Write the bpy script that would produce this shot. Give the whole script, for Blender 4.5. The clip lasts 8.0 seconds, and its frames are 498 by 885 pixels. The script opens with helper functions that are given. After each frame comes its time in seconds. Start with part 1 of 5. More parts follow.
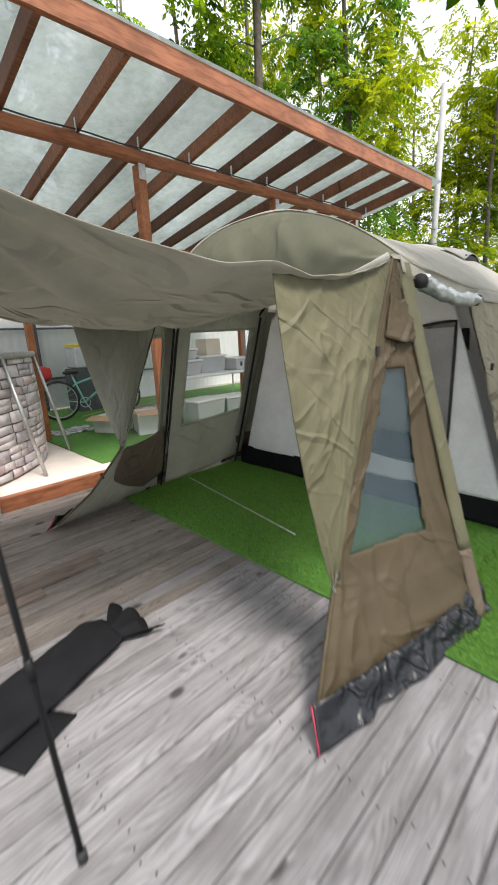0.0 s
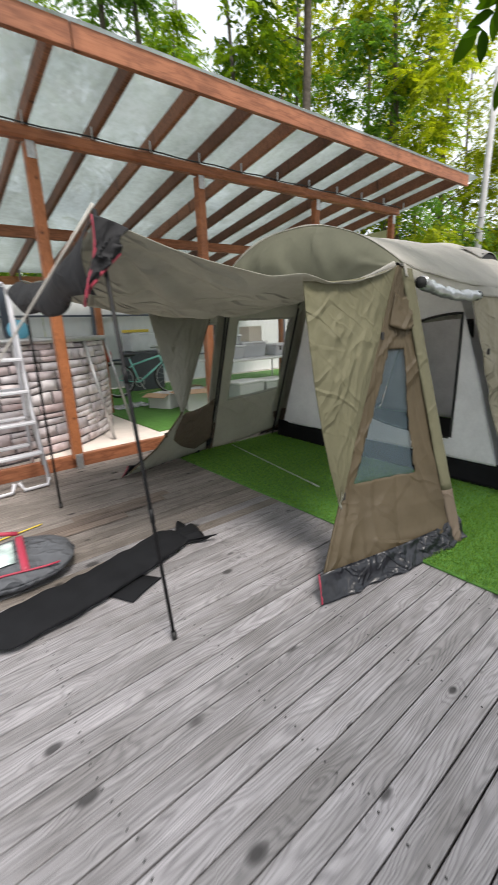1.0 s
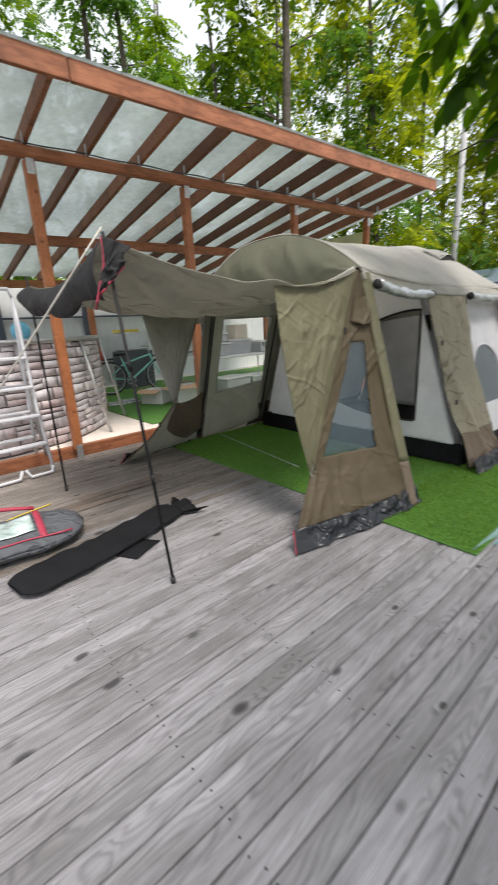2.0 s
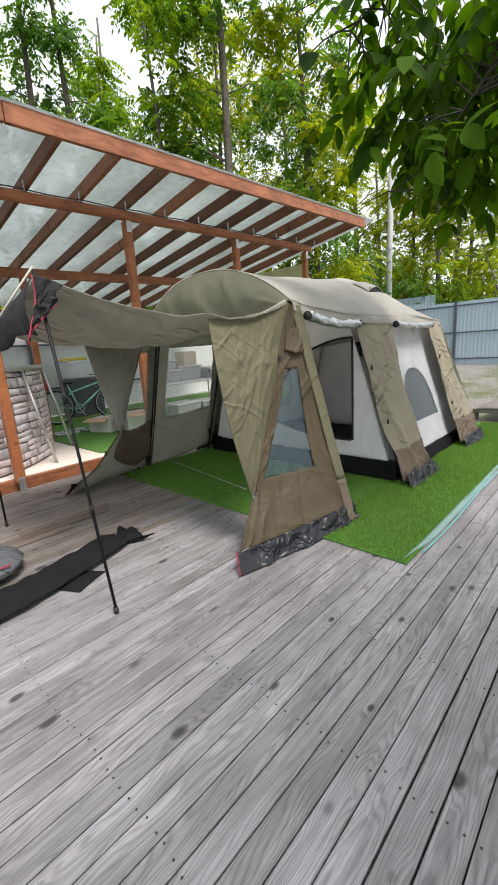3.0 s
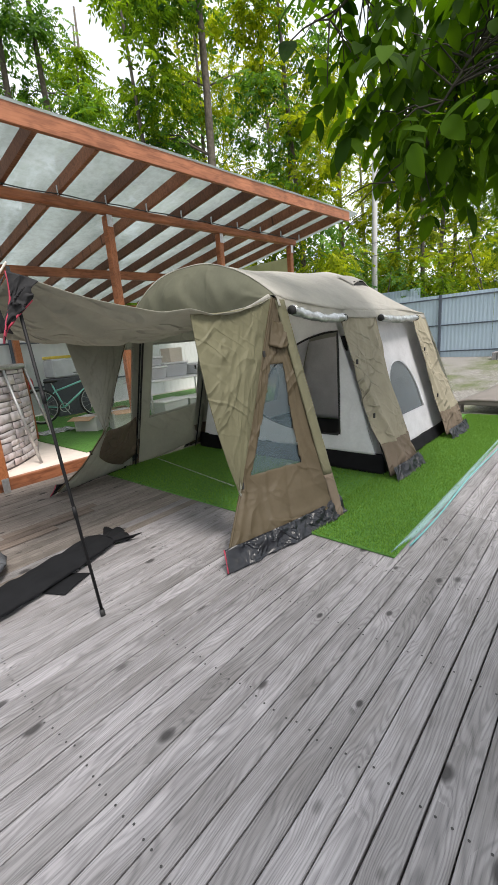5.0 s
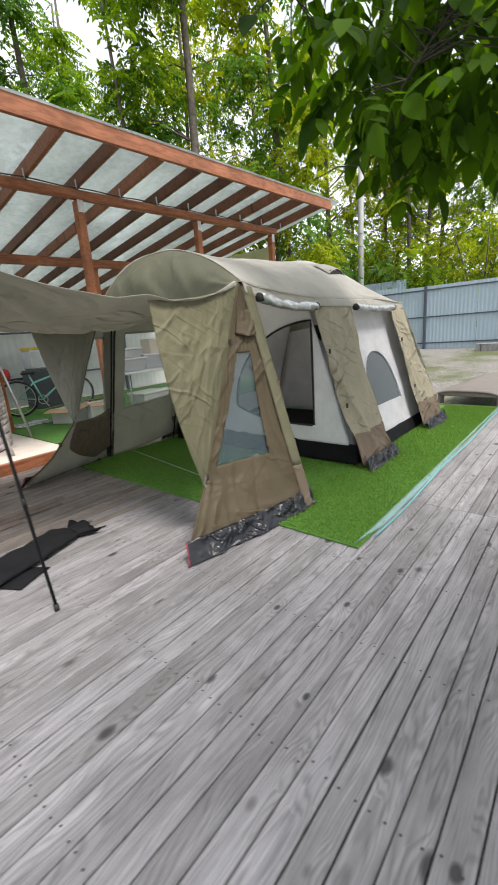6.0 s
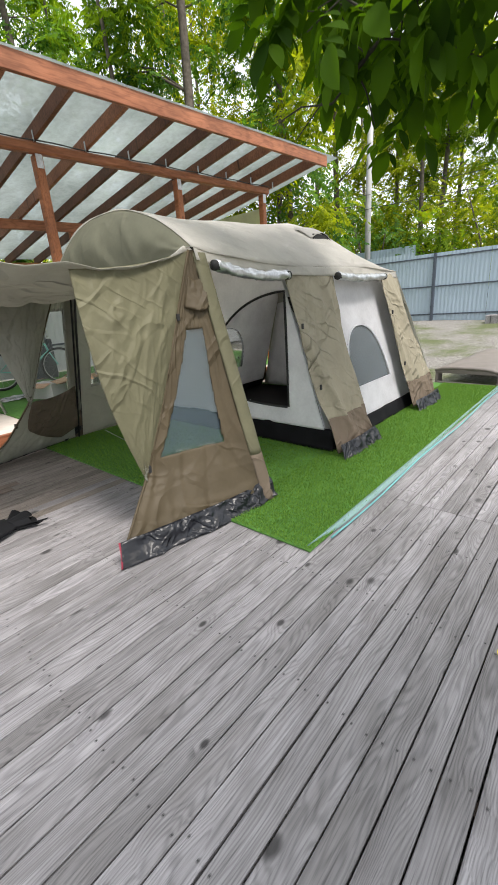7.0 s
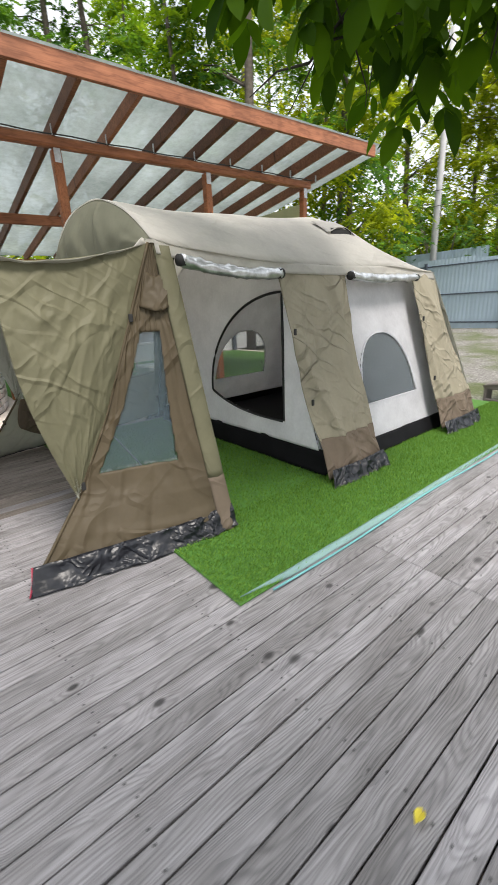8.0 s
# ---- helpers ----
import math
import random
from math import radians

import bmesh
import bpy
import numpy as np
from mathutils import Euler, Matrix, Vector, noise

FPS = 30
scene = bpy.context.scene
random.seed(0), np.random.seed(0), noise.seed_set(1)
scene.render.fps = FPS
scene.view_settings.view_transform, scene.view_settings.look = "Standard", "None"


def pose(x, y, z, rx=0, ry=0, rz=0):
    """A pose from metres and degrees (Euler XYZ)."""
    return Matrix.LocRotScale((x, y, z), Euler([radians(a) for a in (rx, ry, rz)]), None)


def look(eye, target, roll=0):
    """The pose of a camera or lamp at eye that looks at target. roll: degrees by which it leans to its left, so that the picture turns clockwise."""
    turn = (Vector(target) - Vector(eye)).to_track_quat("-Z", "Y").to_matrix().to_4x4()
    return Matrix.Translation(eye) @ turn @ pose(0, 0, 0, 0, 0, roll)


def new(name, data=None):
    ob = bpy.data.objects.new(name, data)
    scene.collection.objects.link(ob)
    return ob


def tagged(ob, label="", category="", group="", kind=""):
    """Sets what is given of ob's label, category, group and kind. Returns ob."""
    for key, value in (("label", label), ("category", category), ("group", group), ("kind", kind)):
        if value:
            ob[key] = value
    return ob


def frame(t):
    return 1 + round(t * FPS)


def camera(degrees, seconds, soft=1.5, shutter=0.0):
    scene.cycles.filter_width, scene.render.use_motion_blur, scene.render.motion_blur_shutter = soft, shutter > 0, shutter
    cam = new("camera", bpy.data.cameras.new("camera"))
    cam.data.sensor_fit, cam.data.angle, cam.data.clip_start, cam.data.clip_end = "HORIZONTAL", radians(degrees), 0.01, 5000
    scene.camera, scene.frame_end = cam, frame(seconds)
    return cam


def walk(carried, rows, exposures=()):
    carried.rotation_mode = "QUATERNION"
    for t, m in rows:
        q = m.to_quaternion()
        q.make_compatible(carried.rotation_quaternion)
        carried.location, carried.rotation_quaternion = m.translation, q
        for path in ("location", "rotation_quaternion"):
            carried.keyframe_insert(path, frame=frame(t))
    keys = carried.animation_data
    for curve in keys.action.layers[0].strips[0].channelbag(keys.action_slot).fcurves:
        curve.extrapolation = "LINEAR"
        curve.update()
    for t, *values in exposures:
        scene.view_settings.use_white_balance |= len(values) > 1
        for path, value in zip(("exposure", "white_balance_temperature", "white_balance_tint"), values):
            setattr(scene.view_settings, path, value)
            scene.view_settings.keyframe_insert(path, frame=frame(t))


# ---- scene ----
cam = camera(63.3, 8.0, 1.5, 0.5)
PATH = [
    (0, (-0.051, 0.248, 1.361), (-1.443, 1.595, 0.863), -2.8),
    (0.5, (0.218, -0.019, 1.357), (-1.121, 1.357, 0.798), -2.0),
    (1, (0.463, -0.237, 1.352), (-1.04, 0.966, 0.809), -2.2),
    (1.5, (0.653, -0.367, 1.371), (-0.947, 0.716, 0.855), -3.2),
    (2, (0.811, -0.467, 1.341), (-0.661, 0.769, 0.79), -3.1),
    (2.2, (0.891, -0.469, 1.346), (-0.533, 0.832, 0.819), -3.1),
    (3.5, (0.959, -0.422, 1.373), (-0.377, 0.997, 0.927), -4.1),
    (4, (0.955, -0.413, 1.371), (-0.377, 1.009, 0.923), -4.2),
    (5.5, (0.959, -0.399, 1.364), (-0.326, 1.051, 0.869), -4.7),
    (6, (1.058, -0.258, 1.325), (-0.21, 1.2, 0.809), -4.6),
    (6.5, (1.177, -0.02, 1.309), (-0.092, 1.412, 0.729), -4.7),
    (7, (1.151, 0.218, 1.327), (-0.13, 1.611, 0.68), -4.5),
    (7.5, (1.198, 0.545, 1.287), (-0.151, 1.872, 0.64), -4.0),
    (8, (1.307, 0.925, 1.297), (-0.172, 2.116, 0.669), -3.0),
]
walk(cam, [(t, look(eye, target, roll)) for t, eye, target, roll in PATH], [(0.0, 1.05), (0.8, 0.86), (1.5, 0.74), (2.2, 0.78), (3.4, 0.86), (5.5, 0.87), (7.0, 1.0), (7.6, 1.02), (8.0, 0.95)])

# ---- world and light ----
world = bpy.data.worlds.new("sky")
scene.world = world
world.use_nodes = True
wn = world.node_tree
sky = wn.nodes.new("ShaderNodeTexSky")
sky.sky_type = "NISHITA"
sky.sun_disc = False
sky.sun_elevation = radians(58)
sky.sun_rotation = radians(97)
sky.air_density = 1.0
sky.dust_density = 6.0
sky.ozone_density = 1.0
# thin bright cloud over the whole sky
cloud_at = wn.nodes.new("ShaderNodeTexCoord")
cloud = wn.nodes.new("ShaderNodeTexNoise")
cloud.inputs["Scale"].default_value = 3.0
cloud.inputs["Detail"].default_value = 5.0
wn.links.new(cloud_at.outputs["Generated"], cloud.inputs["Vector"])
cloud_tone = wn.nodes.new("ShaderNodeValToRGB")
cloud_tone.color_ramp.elements[0].color = (4.0, 4.3, 4.6, 1)
cloud_tone.color_ramp.elements[1].color = (6.6, 6.7, 6.8, 1)
cloud_tone.color_ramp.elements[0].position = 0.3
cloud_tone.color_ramp.elements[1].position = 0.65
wn.links.new(cloud.outputs["Fac"], cloud_tone.inputs[0])
veil = wn.nodes.new("ShaderNodeMix")
veil.data_type = "RGBA"
veil.inputs[0].default_value = 0.8
wn.links.new(sky.outputs[0], veil.inputs[6])
wn.links.new(cloud_tone.outputs[0], veil.inputs[7])
wn.links.new(veil.outputs[2], wn.nodes["Background"].inputs[0])
wn.nodes["Background"].inputs[1].default_value = 0.15
sun_data = bpy.data.lights.new("sun", "SUN")
sun_data.energy = 2.3
sun_data.angle = radians(18)
sun_data.color = (1.0, 0.94, 0.88)
sun = new("sun", sun_data)
sun.matrix_world = look((0, 0, 0), (-0.50, 0.06, -0.86))


# ---- material helpers ----
def mat(name):
    m = bpy.data.materials.new(name)
    m.use_nodes = True
    nt = m.node_tree
    return m, nt, nt.nodes["Principled BSDF"], nt.nodes["Material Output"]


def coords(nt, scale=(1, 1, 1), space="Object", jitter=0.0, turn=(0, 0, 0)):
    tc = nt.nodes.new("ShaderNodeTexCoord")
    mp = nt.nodes.new("ShaderNodeMapping")
    nt.links.new(tc.outputs[space], mp.inputs["Vector"])
    mp.inputs["Scale"].default_value = scale
    mp.inputs["Rotation"].default_value = turn
    if jitter:
        oi = nt.nodes.new("ShaderNodeObjectInfo")
        vm = nt.nodes.new("ShaderNodeVectorMath")
        vm.operation = "SCALE"
        vm.inputs[0].default_value = (37.0, 91.0, 53.0)
        nt.links.new(oi.outputs["Random"], vm.inputs["Scale"])
        nt.links.new(vm.outputs[0], mp.inputs["Location"])
    return mp.outputs[0]


def noise_tex(nt, vec, scale, detail=4, rough=0.6):
    n = nt.nodes.new("ShaderNodeTexNoise")
    nt.links.new(vec, n.inputs["Vector"])
    n.inputs["Scale"].default_value = scale
    n.inputs["Detail"].default_value = detail
    n.inputs["Roughness"].default_value = rough
    return n.outputs["Fac"]


def ramp(nt, fac, stops):
    r = nt.nodes.new("ShaderNodeValToRGB")
    nt.links.new(fac, r.inputs[0])
    e = r.color_ramp.elements
    e[0].position, e[0].color = stops[0][0], (*stops[0][1], 1)
    e[1].position, e[1].color = stops[-1][0], (*stops[-1][1], 1)
    for p, c in stops[1:-1]:
        k = e.new(p)
        k.color = (*c, 1)
    return r.outputs[0]


def mix(nt, fac, a, b, how="MIX"):
    m = nt.nodes.new("ShaderNodeMix")
    m.data_type = "RGBA"
    m.blend_type = how
    for sock, val in ((m.inputs[0], fac), (m.inputs[6], a), (m.inputs[7], b)):
        if isinstance(val, (int, float)):
            sock.default_value = val
        elif isinstance(val, tuple):
            sock.default_value = (*val, 1)
        else:
            nt.links.new(val, sock)
    return m.outputs[2]


def bump(nt, bsdf, height, strength=0.3, distance=0.01):
    b = nt.nodes.new("ShaderNodeBump")
    b.inputs["Strength"].default_value = strength
    b.inputs["Distance"].default_value = distance
    nt.links.new(height, b.inputs["Height"])
    nt.links.new(b.outputs[0], bsdf.inputs["Normal"])


def simple(name, color, rough=0.6, metal=0.0, vary=0.12, scale=6.0, bumpy=0.15, bscale=60.0, spec=0.5):
    m, nt, bs, out = mat(name)
    vec = coords(nt)
    f = noise_tex(nt, vec, scale)
    lo = tuple(c * (1 - vary) for c in color)
    hi = tuple(min(1, c * (1 + vary)) for c in color)
    nt.links.new(ramp(nt, f, [(0.3, lo), (0.7, hi)]), bs.inputs["Base Color"])
    bs.inputs["Roughness"].default_value = rough
    bs.inputs["Metallic"].default_value = metal
    bs.inputs["Specular IOR Level"].default_value = spec
    if bumpy:
        bump(nt, bs, noise_tex(nt, vec, bscale, 3), bumpy, 0.003)
    return m


def crease_field(nt, turn, size, long, keen, seed):
    """Raised creases that run along one direction and come and go in patches."""
    tc = nt.nodes.new("ShaderNodeTexCoord")
    mp = nt.nodes.new("ShaderNodeMapping")
    mp.vector_type = "TEXTURE"
    mp.inputs["Location"].default_value = (seed * 1.7, seed * 2.3, seed * 0.9)
    mp.inputs["Rotation"].default_value = turn
    mp.inputs["Scale"].default_value = (size, size * long, size)
    nt.links.new(tc.outputs["Object"], mp.inputs["Vector"])
    n = noise_tex(nt, mp.outputs[0], 1.0, 1.5, 0.45)
    line = ramp(nt, n, [(0.5 - keen, (0, 0, 0)), (0.5, (1, 1, 1)), (0.5 + keen * 1.6, (0, 0, 0))])
    patch = ramp(nt, noise_tex(nt, mp.outputs[0], 0.35, 1.0), [(0.42, (0, 0, 0)), (0.60, (1, 1, 1))])
    return mix(nt, 1.0, line, patch, "MULTIPLY")


def fabric(name, color, glow=0.18, rough=0.75, vary=0.1, crease=2.6, depth=0.6):
    """Woven tent cloth: soft stains, a fine weave, creases and some light passing through."""
    m, nt, bs, out = mat(name)
    vec = coords(nt)
    f = noise_tex(nt, vec, 3.5, 5)
    g = noise_tex(nt, vec, 40, 3)
    lo = tuple(c * (1 - vary) for c in color)
    hi = tuple(min(1, c * (1 + vary)) for c in color)
    col = mix(nt, 0.12, ramp(nt, f, [(0.3, lo), (0.7, hi)]), ramp(nt, g, [(0.35, tuple(c * 0.7 for c in color)), (0.65, hi)]))
    nt.links.new(col, bs.inputs["Base Color"])
    bs.inputs["Roughness"].default_value = rough
    bs.inputs["Specular IOR Level"].default_value = 0.3
    c1 = crease_field(nt, (radians(48), radians(18), 0), 0.30 / crease, 5.5, 0.055, 1.0)
    c2 = crease_field(nt, (radians(-38), radians(-25), radians(20)), 0.24 / crease, 4.5, 0.05, 5.0)
    c3 = crease_field(nt, (radians(80), radians(10), radians(12)), 0.40 / crease, 6.0, 0.06, 9.0)
    soft = noise_tex(nt, vec, crease * 2.2, 3, 0.5)
    hgt = mix(nt, 0.45, mix(nt, 0.5, c1, c2, "ADD"), c3, "ADD")
    hgt = mix(nt, 0.30, hgt, soft, "ADD")
    bump(nt, bs, hgt, min(1.0, 0.55 + depth * 0.6), 0.030 * depth)
    tr = nt.nodes.new("ShaderNodeBsdfTranslucent")
    nt.links.new(col, tr.inputs[0])
    nt.links.new(bs.inputs["Normal"].links[0].from_socket, tr.inputs["Normal"])
    mx = nt.nodes.new("ShaderNodeMixShader")
    mx.inputs[0].default_value = glow
    nt.links.new(bs.outputs[0], mx.inputs[1])
    nt.links.new(tr.outputs[0], mx.inputs[2])
    nt.links.new(mx.outputs[0], out.inputs[0])
    return m


def crumpled_film(name, color):
    """Thin plastic film crushed into sharp little folds."""
    m, nt, bs, out = mat(name)
    vec = coords(nt)
    nt.links.new(ramp(nt, noise_tex(nt, vec, 14), [(0.3, tuple(c * 0.8 for c in color)), (0.7, tuple(c * 1.3 for c in color))]), bs.inputs["Base Color"])
    bs.inputs["Roughness"].default_value = 0.34
    bs.inputs["Specular IOR Level"].default_value = 0.45
    c1 = crease_field(nt, (radians(40), radians(25), radians(30)), 0.07, 2.5, 0.10, 2.0)
    c2 = crease_field(nt, (radians(-50), radians(15), radians(-40)), 0.05, 2.2, 0.10, 6.0)
    hgt = mix(nt, 0.8, mix(nt, 0.8, c1, c2, "ADD"), noise_tex(nt, vec, 11, 2), "ADD")
    bump(nt, bs, hgt, 0.9, 0.014)
    return m


def see_through(name, color, clear, rough=0.6, gloss=0.0):
    """Netting or film: part of the light goes straight through."""
    m, nt, bs, out = mat(name)
    vec = coords(nt)
    f = noise_tex(nt, vec, 5, 4)
    nt.links.new(ramp(nt, f, [(0.3, tuple(c * 0.8 for c in color)), (0.7, color)]), bs.inputs["Base Color"])
    bs.inputs["Roughness"].default_value = rough
    tp = nt.nodes.new("ShaderNodeBsdfTransparent")
    mx = nt.nodes.new("ShaderNodeMixShader")
    mx.inputs[0].default_value = clear
    nt.links.new(bs.outputs[0], mx.inputs[1])
    nt.links.new(tp.outputs[0], mx.inputs[2])
    last = mx.outputs[0]
    if gloss:
        gl = nt.nodes.new("ShaderNodeBsdfGlossy")
        gl.inputs["Roughness"].default_value = 0.12
        fr = nt.nodes.new("ShaderNodeFresnel")
        fr.inputs[0].default_value = 1.3 + gloss
        bp = nt.nodes.new("ShaderNodeBump")
        bp.inputs["Strength"].default_value = 0.5
        bp.inputs["Distance"].default_value = 0.02
        nt.links.new(noise_tex(nt, vec, 7, 3), bp.inputs["Height"])
        nt.links.new(bp.outputs[0], gl.inputs["Normal"])
        m2 = nt.nodes.new("ShaderNodeMixShader")
        nt.links.new(fr.outputs[0], m2.inputs[0])
        nt.links.new(last, m2.inputs[1])
        nt.links.new(gl.outputs[0], m2.inputs[2])
        last = m2.outputs[0]
    nt.links.new(last, out.inputs[0])
    return m


def wood(name, dark, light, axis=1, rough=0.7, knots=True, grain=1.0, spread=0.25, rings=0.3, soft=0.22):
    """Planks with grain along one axis, knots and a tone of their own for each piece."""
    m, nt, bs, out = mat(name)
    s = [26.0, 26.0, 26.0]
    s[axis] = 1.3
    vec = coords(nt, tuple(s), jitter=1.0)
    f1 = noise_tex(nt, vec, 1.0 * grain, 6, 0.65)
    s2 = [60.0, 60.0, 60.0]
    s2[axis] = 2.0
    f2 = noise_tex(nt, coords(nt, tuple(s2), jitter=1.0), 2.0, 3, 0.6)
    wv = nt.nodes.new("ShaderNodeTexWave")
    s3 = [6.5, 6.5, 6.5]
    s3[axis] = 1.5
    nt.links.new(coords(nt, tuple(s3), jitter=1.0), wv.inputs["Vector"])
    wv.bands_direction = "X" if axis != 0 else "Y"
    wv.inputs["Scale"].default_value = 1.6
    wv.inputs["Distortion"].default_value = 14.0
    wv.inputs["Detail"].default_value = 2.5
    wv.inputs["Detail Scale"].default_value = 1.1
    mid = tuple((a + b) / 2 for a, b in zip(dark, light))
    c = ramp(nt, f1, [(0.28, dark), (0.5, mid), (0.72, light)])
    c = mix(nt, rings, c, ramp(nt, wv.outputs["Fac"], [(0.0, tuple(k * 0.55 for k in dark)), (0.28, mid), (0.7, light), (1.0, tuple(k * 1.1 for k in light))]))
    c = mix(nt, soft, c, ramp(nt, f2, [(0.3, tuple(k * 0.45 for k in dark)), (0.6, light)]))
    if knots:
        vo = nt.nodes.new("ShaderNodeTexVoronoi")
        s4 = [9.5, 9.5, 0.01]
        s4[axis] = 3.6
        nt.links.new(coords(nt, tuple(s4), jitter=1.0), vo.inputs["Vector"])
        vo.inputs["Scale"].default_value = 1.0
        vo.inputs["Randomness"].default_value = 1.0
        k = ramp(nt, vo.outputs["Distance"], [(0.06, (1, 1, 1)), (0.12, (0.45, 0.45, 0.45)), (0.24, (0, 0, 0))])
        pick = nt.nodes.new("ShaderNodeMath")
        pick.operation = "GREATER_THAN"
        pick.inputs[1].default_value = 0.38
        sp = nt.nodes.new("ShaderNodeSeparateColor")
        nt.links.new(vo.outputs["Color"], sp.inputs[0])
        nt.links.new(sp.outputs[0], pick.inputs[0])
        km = nt.nodes.new("ShaderNodeMath")
        km.operation = "MULTIPLY"
        nt.links.new(k, km.inputs[0])
        nt.links.new(pick.outputs[0], km.inputs[1])
        c = mix(nt, km.outputs[0], c, tuple(d * 0.4 for d in dark))
    blot = noise_tex(nt, coords(nt, (3.0, 3.0, 3.0), jitter=1.0), 1.0, 3, 0.55)
    c = mix(nt, 0.5, c, mix(nt, 1.0, c, ramp(nt, blot, [(0.35, (0.62, 0.61, 0.60)), (0.62, (1.25, 1.25, 1.25))]), "MULTIPLY"))
    oi = nt.nodes.new("ShaderNodeObjectInfo")
    tone = ramp(nt, oi.outputs["Random"], [(0.0, (1 - spread,) * 3), (1.0, (1.0,) * 3)])
    c = mix(nt, 1.0, c, tone, "MULTIPLY")
    nt.links.new(c, bs.inputs["Base Color"])
    bs.inputs["Roughness"].default_value = rough
    bs.inputs["Specular IOR Level"].default_value = 0.3
    bump(nt, bs, f1, 0.35, 0.004)
    return m


def calc(nt, how, a, b):
    n = nt.nodes.new("ShaderNodeMath")
    n.operation = how
    for sock, val in ((n.inputs[0], a), (n.inputs[1], b)):
        if isinstance(val, (int, float)):
            sock.default_value = val
        else:
            nt.links.new(val, sock)
    return n.outputs[0]


def deck_wood(name, dark, light, spread=0.3):
    """Weathered softwood: arched growth rings, fine open grain, round knots, grey bleaching."""
    m, nt, bs, out = mat(name)
    at = coords(nt, jitter=1.0)
    # knots: one cell in four carries one
    vo = nt.nodes.new("ShaderNodeTexVoronoi")
    nt.links.new(coords(nt, (9.0, 5.5, 0.01), jitter=1.0), vo.inputs["Vector"])
    vo.inputs["Scale"].default_value = 1.0
    sp = nt.nodes.new("ShaderNodeSeparateColor")
    nt.links.new(vo.outputs["Color"], sp.inputs[0])
    has = calc(nt, "GREATER_THAN", sp.outputs[0], 0.70)
    small = calc(nt, "ADD", calc(nt, "MULTIPLY", sp.outputs[1], 0.9), 0.65)
    dist = calc(nt, "DIVIDE", vo.outputs["Distance"], small)
    core = calc(nt, "MULTIPLY", ramp(nt, dist, [(0.10, (1, 1, 1)), (0.135, (0.7, 0.7, 0.7)), (0.19, (0, 0, 0))]), has)
    swirl = calc(nt, "MULTIPLY", ramp(nt, dist, [(0.0, (1, 1, 1)), (0.55, (0, 0, 0))]), has)
    # growth rings
    sx = nt.nodes.new("ShaderNodeSeparateXYZ")
    nt.links.new(at, sx.inputs[0])
    wave = noise_tex(nt, coords(nt, (11.0, 1.5, 5.0), jitter=1.0), 1.0, 1.5, 0.4)
    phase = calc(nt, "ADD", calc(nt, "MULTIPLY", sx.outputs[0], 480.0), calc(nt, "MULTIPLY", wave, 105.0))
    phase = calc(nt, "ADD", phase, calc(nt, "MULTIPLY", swirl, 16.0))
    ring = calc(nt, "ADD", calc(nt, "MULTIPLY", calc(nt, "SINE", phase, 0.0), 0.5), 0.5)
    fine = noise_tex(nt, coords(nt, (210.0, 5.0, 60.0), jitter=1.0), 1.0, 4, 0.65)
    streak = noise_tex(nt, coords(nt, (48.0, 1.1, 20.0), jitter=1.0), 1.0, 4, 0.6)
    blot = noise_tex(nt, coords(nt, (7.0, 2.6, 3.0), jitter=1.0), 1.0, 4, 0.6)
    mid = tuple((a + b) / 2 for a, b in zip(dark, light))
    c = ramp(nt, streak, [(0.30, tuple(0.86 * k for k in mid)), (0.5, tuple(1.06 * k for k in mid)), (0.70, tuple(0.6 * a + 0.4 * b for a, b in zip(light, mid)))])
    c = mix(nt, 0.42, c, mix(nt, 1.0, c, ramp(nt, ring, [(0.0, (0.50, 0.50, 0.51)), (0.30, (0.86, 0.86, 0.86)), (0.6, (1.12, 1.12, 1.12)), (1.0, (1.2, 1.2, 1.2))]), "MULTIPLY"))
    c = mix(nt, 0.52, c, mix(nt, 1.0, c, ramp(nt, fine, [(0.34, (0.42, 0.42, 0.43)), (0.47, (0.98, 0.98, 0.98)), (0.68, (1.18, 1.18, 1.18))]), "MULTIPLY"))
    c = mix(nt, 0.75, c, mix(nt, 1.0, c, ramp(nt, blot, [(0.34, (0.66, 0.65, 0.63)), (0.52, (1.0, 1.0, 1.0)), (0.66, (1.22, 1.22, 1.23))]), "MULTIPLY"))
    c = mix(nt, calc(nt, "MULTIPLY", core, 0.9), c, tuple(d * 0.30 for d in dark))
    oi = nt.nodes.new("ShaderNodeObjectInfo")
    c = mix(nt, 1.0, c, ramp(nt, oi.outputs["Random"], [(0.0, (1 - spread, 1 - spread, 1 - spread * 1.05)), (1.0, (1.0, 1.0, 1.0))]), "MULTIPLY")
    nt.links.new(c, bs.inputs["Base Color"])
    bs.inputs["Roughness"].default_value = 0.62
    bs.inputs["Specular IOR Level"].default_value = 0.3
    rel = calc(nt, "ADD", calc(nt, "MULTIPLY", fine, 0.8), calc(nt, "MULTIPLY", ring, 0.35))
    bump(nt, bs, calc(nt, "SUBTRACT", rel, core), 0.6, 0.0025)
    return m


